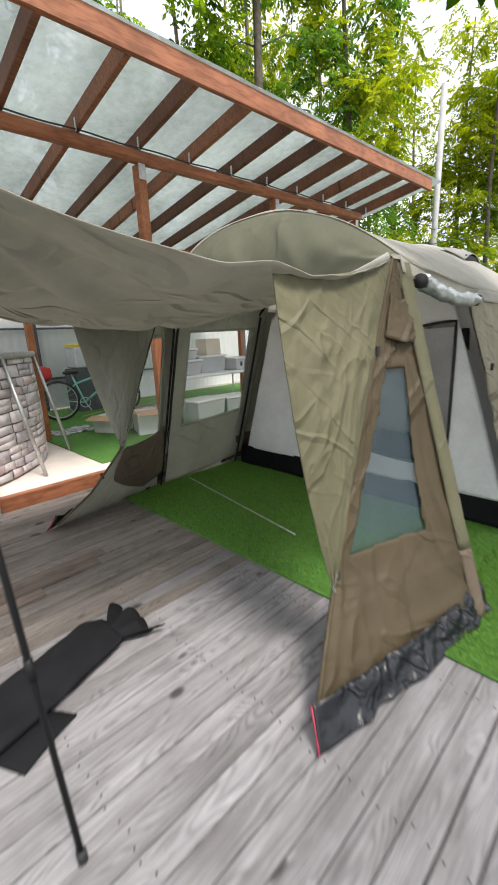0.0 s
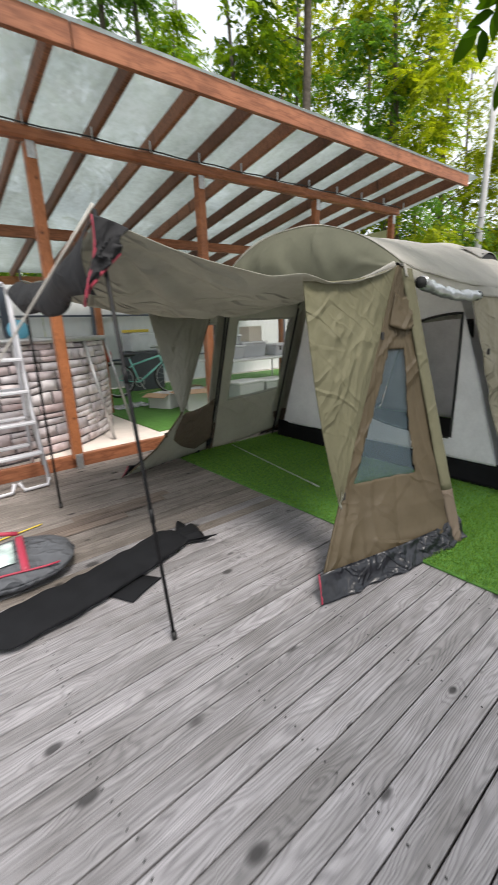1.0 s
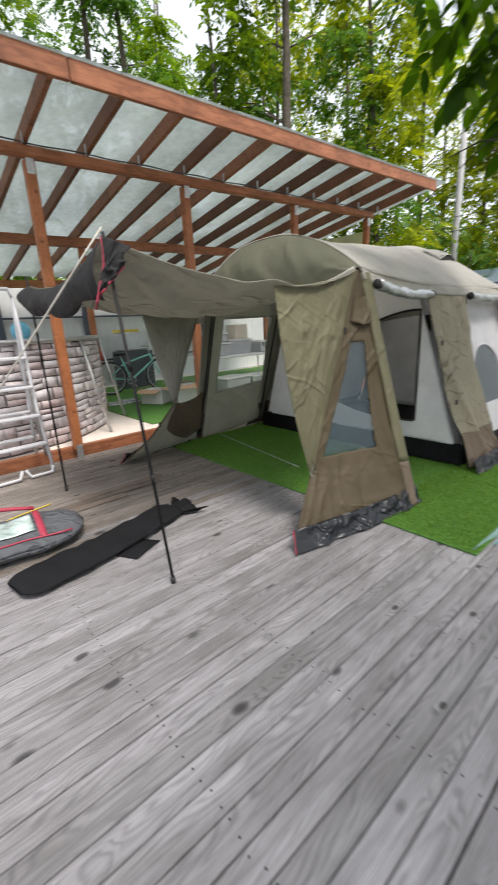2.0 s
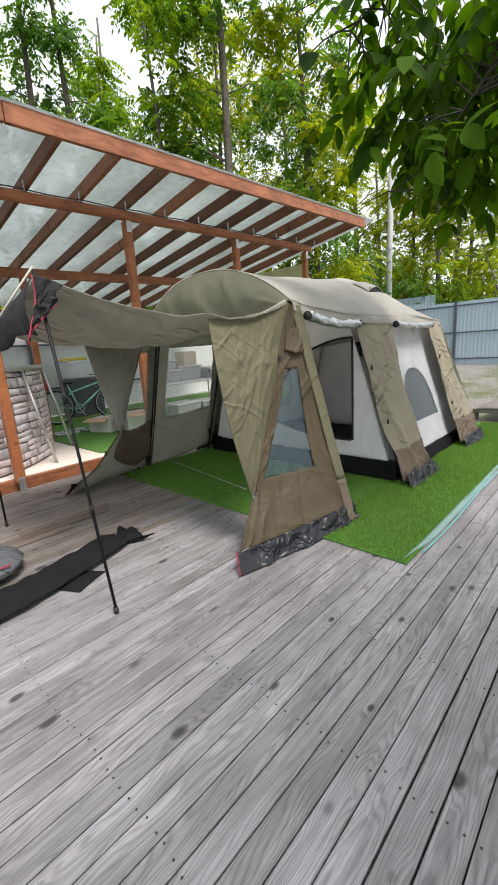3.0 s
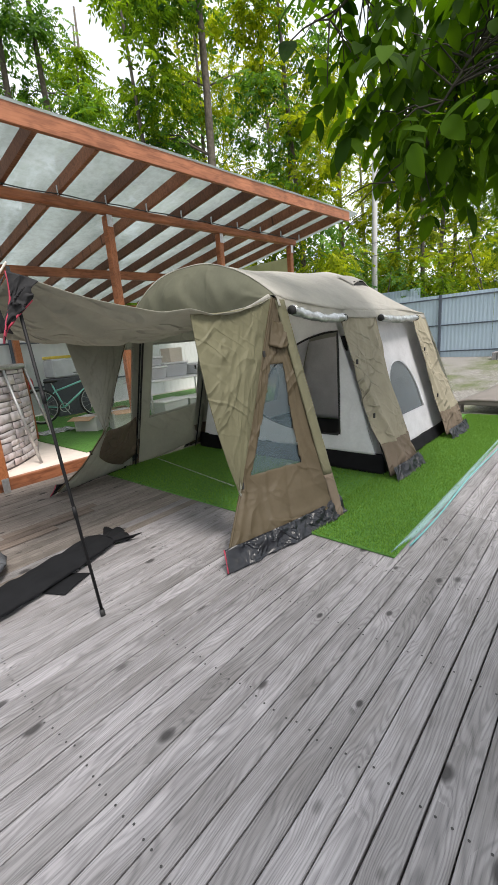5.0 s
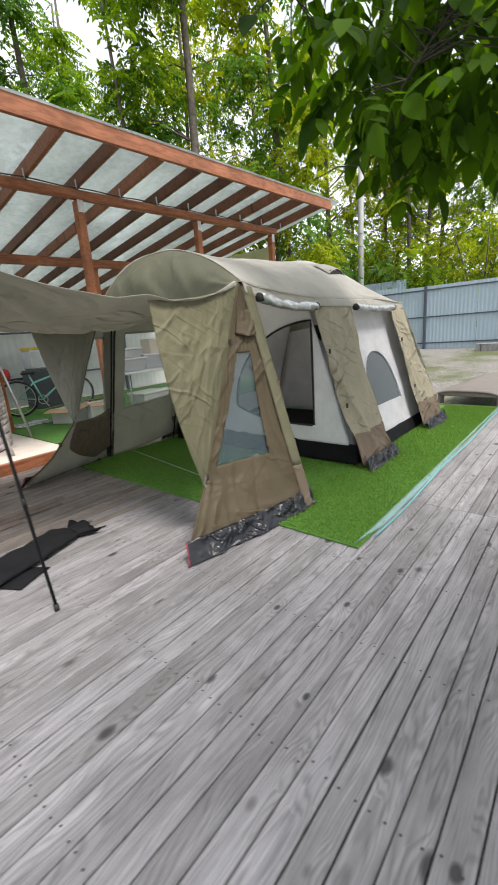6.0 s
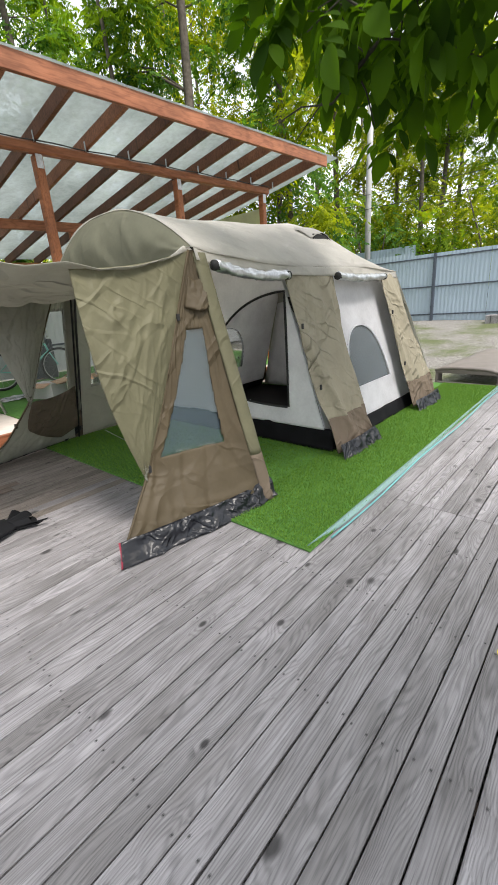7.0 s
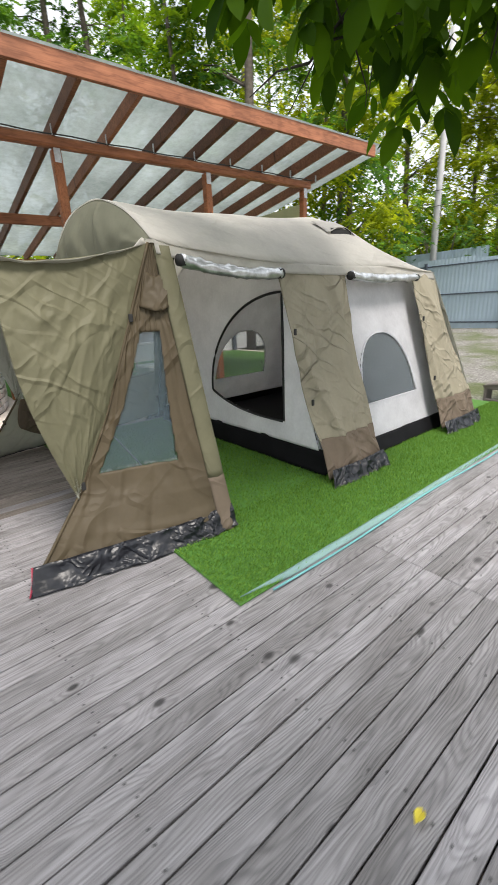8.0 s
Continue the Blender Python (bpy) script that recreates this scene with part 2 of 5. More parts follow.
def leafy(name, dark, light, glow=0.45):
    """Leaves: each one a little different, with light shining through."""
    m, nt, bs, out = mat(name)
    ge = nt.nodes.new("ShaderNodeNewGeometry")
    c = ramp(nt, ge.outputs["Random Per Island"], [(0.0, dark), (1.0, light)])
    nt.links.new(c, bs.inputs["Base Color"])
    bs.inputs["Roughness"].default_value = 0.7
    bs.inputs["Specular IOR Level"].default_value = 0.12
    tr = nt.nodes.new("ShaderNodeBsdfTranslucent")
    nt.links.new(mix(nt, 1.0, c, (1.8, 1.75, 0.35), "MULTIPLY"), tr.inputs[0])
    mx = nt.nodes.new("ShaderNodeMixShader")
    mx.inputs[0].default_value = glow
    nt.links.new(bs.outputs[0], mx.inputs[1])
    nt.links.new(tr.outputs[0], mx.inputs[2])
    nt.links.new(mx.outputs[0], out.inputs[0])
    return m


# ---- materials ----
M_DECK = deck_wood("weathered_deck_wood", (0.140, 0.133, 0.137), (0.395, 0.381, 0.396), 0.30)
M_DECK_OLD = deck_wood("brown_grey_deck_wood", (0.118, 0.102, 0.092), (0.33, 0.292, 0.265), 0.28)
M_DECK_BROWN = wood("brown_deck_wood", (0.13, 0.10, 0.08), (0.25, 0.20, 0.17), 1, 0.75)
M_STAIN_Y = wood("stained_timber", (0.20, 0.065, 0.03), (0.42, 0.17, 0.085), 1, 0.5, spread=0.2)
M_STAIN_X = wood("stained_rafter", (0.15, 0.060, 0.030), (0.37, 0.155, 0.08), 0, 0.55, spread=0.6)
M_STAIN_Z = wood("stained_post", (0.26, 0.085, 0.03), (0.45, 0.17, 0.07), 2, 0.45, spread=0.15)
M_OLIVE = fabric("olive_tent_cloth", (0.178, 0.170, 0.105), 0.30, 0.6, crease=2.0, depth=0.45)
M_GABLE = fabric("olive_gable_cloth", (0.195, 0.195, 0.140), 0.35, 0.65, crease=0.9, depth=0.22)
M_AWN = fabric("grey_awning_underside", (0.36, 0.352, 0.305), 0.52, crease=1.2, depth=1.1)
M_BEIGE = fabric("sand_tent_cloth", (0.300, 0.272, 0.200), 0.16, crease=1.9, depth=0.75)
M_BROWN = fabric("brown_tent_cloth", (0.160, 0.125, 0.092), 0.16, crease=2.0, depth=0.8)
M_WING = fabric("olive_brown_wing_cloth", (0.098, 0.076, 0.045), 0.26, 0.55, crease=1.3, depth=0.55)
M_ROOF = fabric("pale_roof_cloth", (0.70, 0.68, 0.635), 0.60, crease=1.0, depth=0.35)
M_LINING = fabric("grey_lining_cloth", (0.52, 0.525, 0.46), 0.58, crease=1.2, depth=0.7)
M_ROOFIN = fabric("roof_underside_cloth", (0.72, 0.71, 0.67), 0.75, crease=1.0, depth=0.35)
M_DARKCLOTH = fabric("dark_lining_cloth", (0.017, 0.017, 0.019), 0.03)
M_INNER = fabric("white_inner_cloth", (0.88, 0.885, 0.91), 0.68, crease=0.8, depth=0.18)
M_BLACK = simple("black_groundsheet", (0.006, 0.006, 0.007), 0.6, vary=0.3, spec=0.12)
M_INWALL = fabric("white_inner_wall_cloth", (0.88, 0.88, 0.885), 0.36, crease=0.8, depth=0.16)
M_INROOF = fabric("thin_inner_roof_cloth", (0.90, 0.90, 0.91), 0.85, crease=0.8, depth=0.15)
M_SKIRT = crumpled_film("black_crinkled_film", (0.010, 0.011, 0.015))
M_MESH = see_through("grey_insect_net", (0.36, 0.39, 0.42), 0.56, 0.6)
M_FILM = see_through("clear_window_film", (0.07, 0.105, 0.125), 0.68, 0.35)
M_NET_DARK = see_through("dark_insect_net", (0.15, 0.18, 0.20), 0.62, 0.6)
M_FILM_FAR = see_through("thin_clear_film", (0.45, 0.47, 0.47), 0.88, 0.4)
M_SILVER = simple("silver_coated_cloth", (0.55, 0.56, 0.57), 0.28, 0.75, vary=0.3, scale=20, bumpy=0.9, bscale=26)
M_POLE = simple("black_fibre_pole", (0.010, 0.010, 0.011), 0.5, vary=0.2, spec=0.2)
M_STRAP = simple("black_webbing", (0.02, 0.02, 0.02), 0.8)
M_RED = simple("red_piping", (0.33, 0.03, 0.06), 0.6)
M_ROPE = simple("pale_cord", (0.55, 0.52, 0.47), 0.8, bscale=300)
M_STEEL = simple("galvanised_steel", (0.5, 0.5, 0.5), 0.4, 0.8, vary=0.2, scale=30)
M_GRASS = simple("artificial_turf", (0.068, 0.185, 0.026), 0.8, vary=0.25, scale=25, bumpy=0.8, bscale=220)
M_BLADE = leafy("turf_blade", (0.062, 0.155, 0.020), (0.185, 0.325, 0.056), 0.15)
M_TEAL = see_through("teal_edge_film", (0.36, 0.56, 0.56), 0.55, 0.3)
M_STONE = simple("pale_patio_slab", (0.74, 0.66, 0.60), 0.7, vary=0.12, scale=3)
M_WIRE = simple("dark_wire", (0.03, 0.03, 0.03), 0.6, bumpy=0)
M_LEAF_A = leafy("forest_leaf", (0.040, 0.092, 0.013), (0.19, 0.29, 0.032), 0.60)
# yellower copy of the leaf: sunshine on some crowns put into the colour
M_LEAF_SUNLIT = leafy("sunlit_leaf", (0.085, 0.14, 0.012), (0.32, 0.36, 0.030), 0.62)
M_LEAF_C = leafy("blue_green_leaf", (0.034, 0.095, 0.028), (0.13, 0.245, 0.064), 0.55)
M_LEAF_D = leafy("walnut_leaf", (0.013, 0.038, 0.004), (0.070, 0.145, 0.010), 0.62)
M_BARK = simple("tree_bark", (0.095, 0.080, 0.064), 0.9, vary=0.45, scale=9, bumpy=0.9, bscale=18)
M_TWIG = simple("dark_twig_bark", (0.035, 0.032, 0.022), 0.9, vary=0.3)
M_FENCE = simple("pale_blue_sheet_metal", (0.36, 0.45, 0.53), 0.4, 0.0, vary=0.05, scale=1.5, bumpy=0)
M_FENCE_G = simple("grey_sheet_metal", (0.60, 0.62, 0.62), 0.45, 0.0, vary=0.06, scale=1.5, bumpy=0)
M_RAIL = simple("dark_blue_grey_steel", (0.06, 0.075, 0.10), 0.5)
M_CONCRETE = simple("concrete_pole", (0.40, 0.40, 0.41), 0.8, vary=0.15, scale=4)
M_WHITE = simple("white_plastic", (0.75, 0.75, 0.76), 0.35, vary=0.04)
M_CLEARBOX = see_through("cloudy_plastic", (0.70, 0.72, 0.74), 0.3, 0.25, 0.1)
M_CARD = simple("cardboard", (0.45, 0.29, 0.18), 0.85)
M_LOUNGE = simple("taupe_plastic", (0.20, 0.175, 0.16), 0.5, vary=0.1)
M_TURQ = simple("turquoise_cord", (0.13, 0.36, 0.37), 0.5)
M_LADDER = simple("pale_grey_ladder_paint", (0.52, 0.52, 0.55), 0.35, vary=0.06)
M_MINT = simple("mint_paint", (0.25, 0.62, 0.55), 0.3, vary=0.05)
M_RUBBER = simple("tyre_rubber", (0.02, 0.02, 0.02), 0.7)
M_REDCLOTH = simple("red_cloth", (0.55, 0.04, 0.04), 0.7)
M_BAGGREY = fabric("charcoal_bag_cloth", (0.085, 0.09, 0.10), 0.0)
M_BAGBLACK = simple("black_sack_cloth", (0.011, 0.0115, 0.013), 0.85, bumpy=0.6, bscale=14, spec=0.12)
M_YELLOW = simple("yellow_cord", (0.60, 0.45, 0.06), 0.7)
# paler stain: the sun on the back beam is put into its colour
M_STAIN_SUNLIT = wood("sun_tinted_timber", (0.36, 0.14, 0.05), (0.55, 0.24, 0.10), 1, 0.5)


def roof_sheet_material():
    m, nt, bs, out = mat("cloudy_polycarbonate")
    vec = coords(nt)
    f = noise_tex(nt, vec, 0.9, 5, 0.6)
    g = noise_tex(nt, vec, 14, 4, 0.7)
    c = mix(nt, 0.25, ramp(nt, f, [(0.3, (0.27, 0.295, 0.285)), (0.7, (0.52, 0.555, 0.545))]), ramp(nt, g, [(0.35, (0.26, 0.28, 0.24)), (0.6, (0.54, 0.57, 0.565))]))
    tr = nt.nodes.new("ShaderNodeBsdfTranslucent")
    nt.links.new(c, tr.inputs[0])
    tp = nt.nodes.new("ShaderNodeBsdfTransparent")
    tp.inputs[0].default_value = (0.66, 0.70, 0.71, 1)
    mx = nt.nodes.new("ShaderNodeMixShader")
    mx.inputs[0].default_value = 0.46
    nt.links.new(tr.outputs[0], mx.inputs[1])
    nt.links.new(tp.outputs[0], mx.inputs[2])
    gl = nt.nodes.new("ShaderNodeBsdfGlossy")
    gl.inputs["Roughness"].default_value = 0.15
    m2 = nt.nodes.new("ShaderNodeMixShader")
    m2.inputs[0].default_value = 0.08
    nt.links.new(mx.outputs[0], m2.inputs[1])
    nt.links.new(gl.outputs[0], m2.inputs[2])
    nt.links.new(m2.outputs[0], out.inputs[0])
    return m


M_POLY = roof_sheet_material()


def gravel_material():
    m, nt, bs, out = mat("gravel_yard")
    vec = coords(nt)
    f = noise_tex(nt, vec, 0.5, 5, 0.65)
    g = noise_tex(nt, vec, 30, 4, 0.7)
    stone = ramp(nt, g, [(0.3, (0.07, 0.065, 0.06)), (0.5, (0.20, 0.19, 0.175)), (0.66, (0.36, 0.345, 0.33))])
    grass = ramp(nt, g, [(0.3, (0.05, 0.065, 0.02)), (0.7, (0.14, 0.16, 0.07))])
    mask = ramp(nt, f, [(0.46, (0, 0, 0)), (0.60, (1, 1, 1))])
    nt.links.new(mix(nt, mask, stone, grass), bs.inputs["Base Color"])
    bs.inputs["Roughness"].default_value = 0.9
    bump(nt, bs, g, 0.8, 0.03)
    return m


M_GRAVEL = gravel_material()


# ---- mesh helpers ----
def part(name, bm, material, parent=None, label="", smooth=False):
    me = bpy.data.meshes.new(name)
    bmesh.ops.recalc_face_normals(bm, faces=bm.faces) if len(bm.faces) < 20000 else None
    bm.to_mesh(me)
    bm.free()
    for m in (material if isinstance(material, (list, tuple)) else [material]):
        me.materials.append(m)
    if smooth:
        me.polygons.foreach_set("use_smooth", [True] * len(me.polygons))
    ob = new(name, me)
    if parent is not None:
        ob.parent = parent
    if label:
        ob["label"] = label
    return ob


def raw(name, verts, faces, material, parent=None, label="", smooth=False, mats=None):
    me = bpy.data.meshes.new(name)
    me.from_pydata([tuple(v) for v in verts], [], [tuple(f) for f in faces])
    for m in (material if isinstance(material, (list, tuple)) else [material]):
        me.materials.append(m)
    if mats is not None:
        me.polygons.foreach_set("material_index", mats)
    if smooth:
        me.polygons.foreach_set("use_smooth", [True] * len(me.polygons))
    me.update()
    ob = new(name, me)
    if parent is not None:
        ob.parent = parent
    if label:
        ob["label"] = label
    return ob


def thing(name, label, category, group="", kind="", at=(0, 0, 0)):
    ob = new(name)
    ob.location = at
    ob.empty_display_size = 0.1
    return tagged(ob, label, category, group, kind)


def add_box(bm, lo, hi, bevel=0.0, m=None):
    """A box between two corners, with softened edges."""
    c = [(a + b) / 2 for a, b in zip(lo, hi)]
    s = [abs(b - a) for a, b in zip(lo, hi)]
    got = bmesh.ops.create_cube(bm, size=1.0, matrix=Matrix.Translation(c) @ Matrix.Diagonal((*s, 1)))
    vs = got["verts"]
    if bevel:
        es = list({e for v in vs for e in v.link_edges})
        got = bmesh.ops.bevel(bm, geom=es, offset=bevel, segments=1, affect="EDGES")
        vs = list({v for f in got["faces"] for v in f.verts} | {v for v in vs if v.is_valid})
    if m is not None:
        bmesh.ops.transform(bm, matrix=m, verts=vs)
    return vs


def box(name, lo, hi, material, parent=None, bevel=0.004, label="", m=None):
    bm = bmesh.new()
    add_box(bm, lo, hi, bevel, m)
    return part(name, bm, material, parent, label)


def beam(name, a, b, w, h, material, parent=None, bevel=0.005, label=""):
    """A squared timber from a to b: w wide, h high."""
    a, b = Vector(a), Vector(b)
    d = b - a
    z = Vector((0, 0, 1)) if abs(d.normalized().z) < 0.95 else Vector((1, 0, 0))
    side = d.cross(z).normalized()
    up = side.cross(d).normalized()
    n = d.normalized()
    bm = bmesh.new()
    add_box(bm, (-w / 2, -d.length / 2, -h / 2), (w / 2, d.length / 2, h / 2), bevel)
    ob = part(name, bm, material, parent, label)
    rot = Matrix((side, n, up)).transposed().to_4x4()
    ob.matrix_basis = Matrix.Translation((a + b) / 2) @ rot
    return ob


def add_tube(bm, pts, r, sides=8, r2=None, cap=True):
    """A round bar along a line of points."""
    pts = [Vector(p) for p in pts]
    rings = []
    n = len(pts)
    for i, p in enumerate(pts):
        d = (pts[min(i + 1, n - 1)] - pts[max(i - 1, 0)]).normalized()
        z = Vector((0, 0, 1)) if abs(d.z) < 0.9 else Vector((1, 0, 0))
        s = d.cross(z).normalized()
        u = s.cross(d)
        rr = r if r2 is None else r + (r2 - r) * i / (n - 1)
        rings.append([bm.verts.new(p + (s * math.cos(k * 2 * math.pi / sides) + u * math.sin(k * 2 * math.pi / sides)) * rr) for k in range(sides)])
    for a, b in zip(rings, rings[1:]):
        for k in range(sides):
            bm.faces.new((a[k], a[(k + 1) % sides], b[(k + 1) % sides], b[k]))
    if cap:
        bm.faces.new(rings[0][::-1])
        bm.faces.new(rings[-1])


def tube(name, pts, r, material, parent=None, sides=8, r2=None, label=""):
    bm = bmesh.new()
    add_tube(bm, pts, r, sides, r2)
    return part(name, bm, material, parent, label, smooth=True)


def sheet(name, f, nu, nv, thick, front, back=None, parent=None, label="", keep=None):
    """Cloth with thickness over f(u, v); keep(u, v) says where there is cloth."""
    P = np.array([[f(i / nu, j / nv) for j in range(nv + 1)] for i in range(nu + 1)], float)
    du = np.gradient(P, axis=0)
    dv = np.gradient(P, axis=1)
    N = np.cross(du, dv)
    N /= np.maximum(np.linalg.norm(N, axis=2, keepdims=True), 1e-9)
    Q = P - N * thick
    idx = {}
    verts, faces, mi = [], [], []

    def vid(i, j, s):
        if (i, j, s) not in idx:
            idx[(i, j, s)] = len(verts)
            verts.append((P if s == 0 else Q)[i, j])
        return idx[(i, j, s)]

    cells = {(i, j) for i in range(nu) for j in range(nv) if keep is None or keep((i + 0.5) / nu, (j + 0.5) / nv)}
    for i, j in sorted(cells):
        faces.append([vid(i, j, 0), vid(i + 1, j, 0), vid(i + 1, j + 1, 0), vid(i, j + 1, 0)])
        mi.append(0)
        faces.append([vid(i, j, 1), vid(i, j + 1, 1), vid(i + 1, j + 1, 1), vid(i + 1, j, 1)])
        mi.append(1)
        for (ni, nj), (a, b) in (((i - 1, j), ((i, j + 1), (i, j))), ((i + 1, j), ((i + 1, j), (i + 1, j + 1))), ((i, j - 1), ((i, j), (i + 1, j))), ((i, j + 1), ((i + 1, j + 1), (i, j + 1)))):
            if (ni, nj) not in cells:
                faces.append([vid(*b, 0), vid(*a, 0), vid(*a, 1), vid(*b, 1)])
                mi.append(0)
    return raw(name, verts, faces, [front, back or front], parent, label, True, mi)


def nz(x, y, z=0.0, s=1.0):
    return noise.noise(Vector((x * s, y * s, z * s)))


def ridge(x, y, z, s):
    """Thin raised creases."""
    return max(0.0, 1.0 - 4.0 * abs(nz(x, y, z, s)))


def lerp(a, b, t):
    return a + (b - a) * t


def vlerp(a, b, t):
    return tuple(lerp(p, q, t) for p, q in zip(a, b))


def folds(x, y, z, s):
    """Ridged folds for creased cloth."""
    return 1.0 - abs(nz(x, y, z, s)) * 2.0


# ---- ground, deck and patio ----
def ground_height(x, y):
    t = min(max((y - 6.9) / 9.0, 0.0), 1.0)
    rise = 0.52 * t * t * (3 - 2 * t) - 0.10 * min(max(x + 3.6, 0.0) / 4.0, 1.0) * t
    far = max(0.0, math.hypot(x, y) - 16.0)
    return -0.15 + rise + 0.02 * nz(x, y, 0, 0.4) * (1 if y > 7 else 0) + min(far * 0.01, 1.0)


def build_ground():
    xs = np.concatenate([-np.geomspace(900, 14, 14), np.arange(-13, 13.1, 0.7), np.geomspace(14, 900, 14)])
    ys = np.concatenate([-np.geomspace(900, 14, 14), np.arange(-13, 20.1, 0.7), np.geomspace(21, 900, 14)])
    verts = [(x, y, ground_height(x, y)) for x in xs for y in ys]
    n = len(ys)
    faces = [(i * n + j, (i + 1) * n + j, (i + 1) * n + j + 1, i * n + j + 1) for i in range(len(xs) - 1) for j in range(n - 1)]
    tagged(raw("ground", verts, faces, M_GRAVEL, smooth=True), "gravel yard with thin patches of grass", "ground", kind="structure")


build_ground()
DECK_X0, DECK_X1, DECK_Y0, DECK_Y1, PITCH = -3.886, 2.55, -3.2, 6.52, 0.0972
deck = thing("deck", "weathered grey timber deck of narrow boards", "deck", kind="structure")

patio = thing("patio", "raised pale stone patio edged with a brown timber", "patio", kind="structure")
box("slab", (-9.2, -6.0, -0.14), (-3.98, 9.0, 0.10), M_STONE, patio, 0.01)
box("edge_board", (-3.98, -6.0, -0.05), (-3.92, 9.0, 0.12), M_STAIN_Y, patio, 0.006, "reddish brown edging timber")
turf_back = thing("patio_turf", "bright green artificial turf laid on the patio", "artificial turf", at=(-6.6, 4.7, 0.1))
box("backing", (-2.2, -2.65, 0.0), (2.35, 4.0, 0.016), M_GRASS, turf_back, 0.004)

# ---- the cabin tent ----
XC = -1.93


def mir(p):
    return (2 * XC - p[0], p[1], p[2])


def side_x(z):
    return -0.47 - 0.50 * (z / 1.57) ** 0.95


def roof_shape(s, y):
    """Height of the roof cloth at s (-1 left eave to 1 right eave) and y."""
    ys = [2.10, 2.30, 3.1, 3.7, 4.4, 4.6, 5.0, 5.35]
    top = float(np.interp(y, ys, [2.05, 2.06, 2.07, 2.10, 2.16, 2.13, 1.93, 1.66]))
    eave = float(np.interp(y, ys, [1.70, 1.66, 1.60, 1.59, 1.60, 1.60, 1.58, 1.56]))
    k = float(np.interp(y, [2.1, 3.0, 4.4], [2.3, 1.9, 1.6]))
    return eave + (top - eave) * (1 - abs(s) ** k)


tent = thing("cabin_tent", "large olive and sand cabin tent with front propped as awning", "tent", at=(XC, 3.6, 0))
TENT_AT = Vector((XC, 3.6, 0))
INV = Matrix.Translation(-TENT_AT)


def own(ob):
    """Hang a part that was built in place under the tent."""
    ob.parent = tent
    ob.matrix_parent_inverse = INV
    return ob


def roof_f(u, v):
    s = 1 - 2 * u
    y = lerp(2.12, 5.36, v)
    w = 0.965 + 0.02 * math.sin(v * 9)
    z = roof_shape(s, y) + 0.012 * nz(s * 2, y, 0, 1.6) - 0.02 * math.sin(min(v * 3.2, 1) * math.pi) * (1 - s * s)
    return (XC + w * s, y, z)


own(sheet("roof", roof_f, 40, 60, 0.004, M_ROOFIN, M_ROOF, label="pale sand roof cloth"))


def back_f(u, v):
    s = 1 - 2 * u
    top = (XC + 0.965 * s, 5.36, roof_shape(s, 5.36) - 0.01)
    w = 1.44 - 0.02 * abs(s)
    foot = (XC + w * s, 5.72, 0.02)
    p = vlerp(foot, top, v)
    return (p[0], p[1] + 0.03 * math.sin(v * 3.1), p[2])


own(sheet("back_wall", back_f, 30, 20, 0.004, M_BEIGE, M_LINING))

HEM_R, HEM_L = (-0.994, 2.12, 1.70), (2 * XC + 0.994, 2.12, 1.70)


def hem(u):
    """The front hem from the right eave to the left one."""
    x = lerp(HEM_R[0], HEM_L[0], u)
    return (x, 2.10 - 0.03 * math.sin(u * math.pi), 1.70 - 0.115 * math.sin(u * math.pi) ** 0.6)


def gable_f(u, v):
    s = 1 - 2 * u
    a = hem(u)
    b = (XC + 0.965 * s, 2.13, roof_shape(s, 2.12) - 0.002)
    p = vlerp(a, b, v)
    pull = 0.016 * ridge(s * 2.2 + v * 0.6, v * 0.7, 4, 1.3) + 0.010 * ridge(s * 3.1 - v, v * 1.1, 8, 1.2)
    return (p[0], p[1] - (0.05 + pull) * math.sin(v * math.pi) * (1 - s * s) - pull * 0.4 * (1 - v), p[2])


own(sheet("gable", gable_f, 60, 20, 0.004, M_LINING, M_GABLE, label="olive half-round gable cloth"))
own(tube("hem_roll", [tuple(a + b for a, b in zip(hem(k / 24), (0, -0.012, -0.008 + 0.006 * math.sin(k * 1.7)))) for k in range(25)], 0.016, M_ROOF, sides=8, label="pale rolled hem"))

WF_Z, WF_X, WF_Y = (0.0, 0.375, 0.75, 1.70), (-0.70, -0.885, -0.955, -0.994), (1.10, 1.50, 1.74, 2.13)


LF_Z, LF_X, LF_Y = (0.0, 0.30, 0.635, 1.25, 1.70), (-0.70, -0.93, -1.10, -1.07, -0.994), (1.10, 1.38, 1.585, 1.87, 2.13)


def wing_front(z, far=False):
    if far:
        return (float(np.interp(z, LF_Z, LF_X)), float(np.interp(z, LF_Z, LF_Y)), z)
    t = z / 1.70
    lin = (lerp(-0.70, -0.994, t), lerp(1.10, 2.13, t))
    x, y = float(np.interp(z, WF_Z, WF_X)), float(np.interp(z, WF_Z, WF_Y))
    return (0.8 * x + 0.2 * lin[0], 0.8 * y + 0.2 * lin[1], z)


def wing_rear(z):
    return (lerp(-0.50, -0.985, (z / 1.70) ** 0.95), 2.17, z)


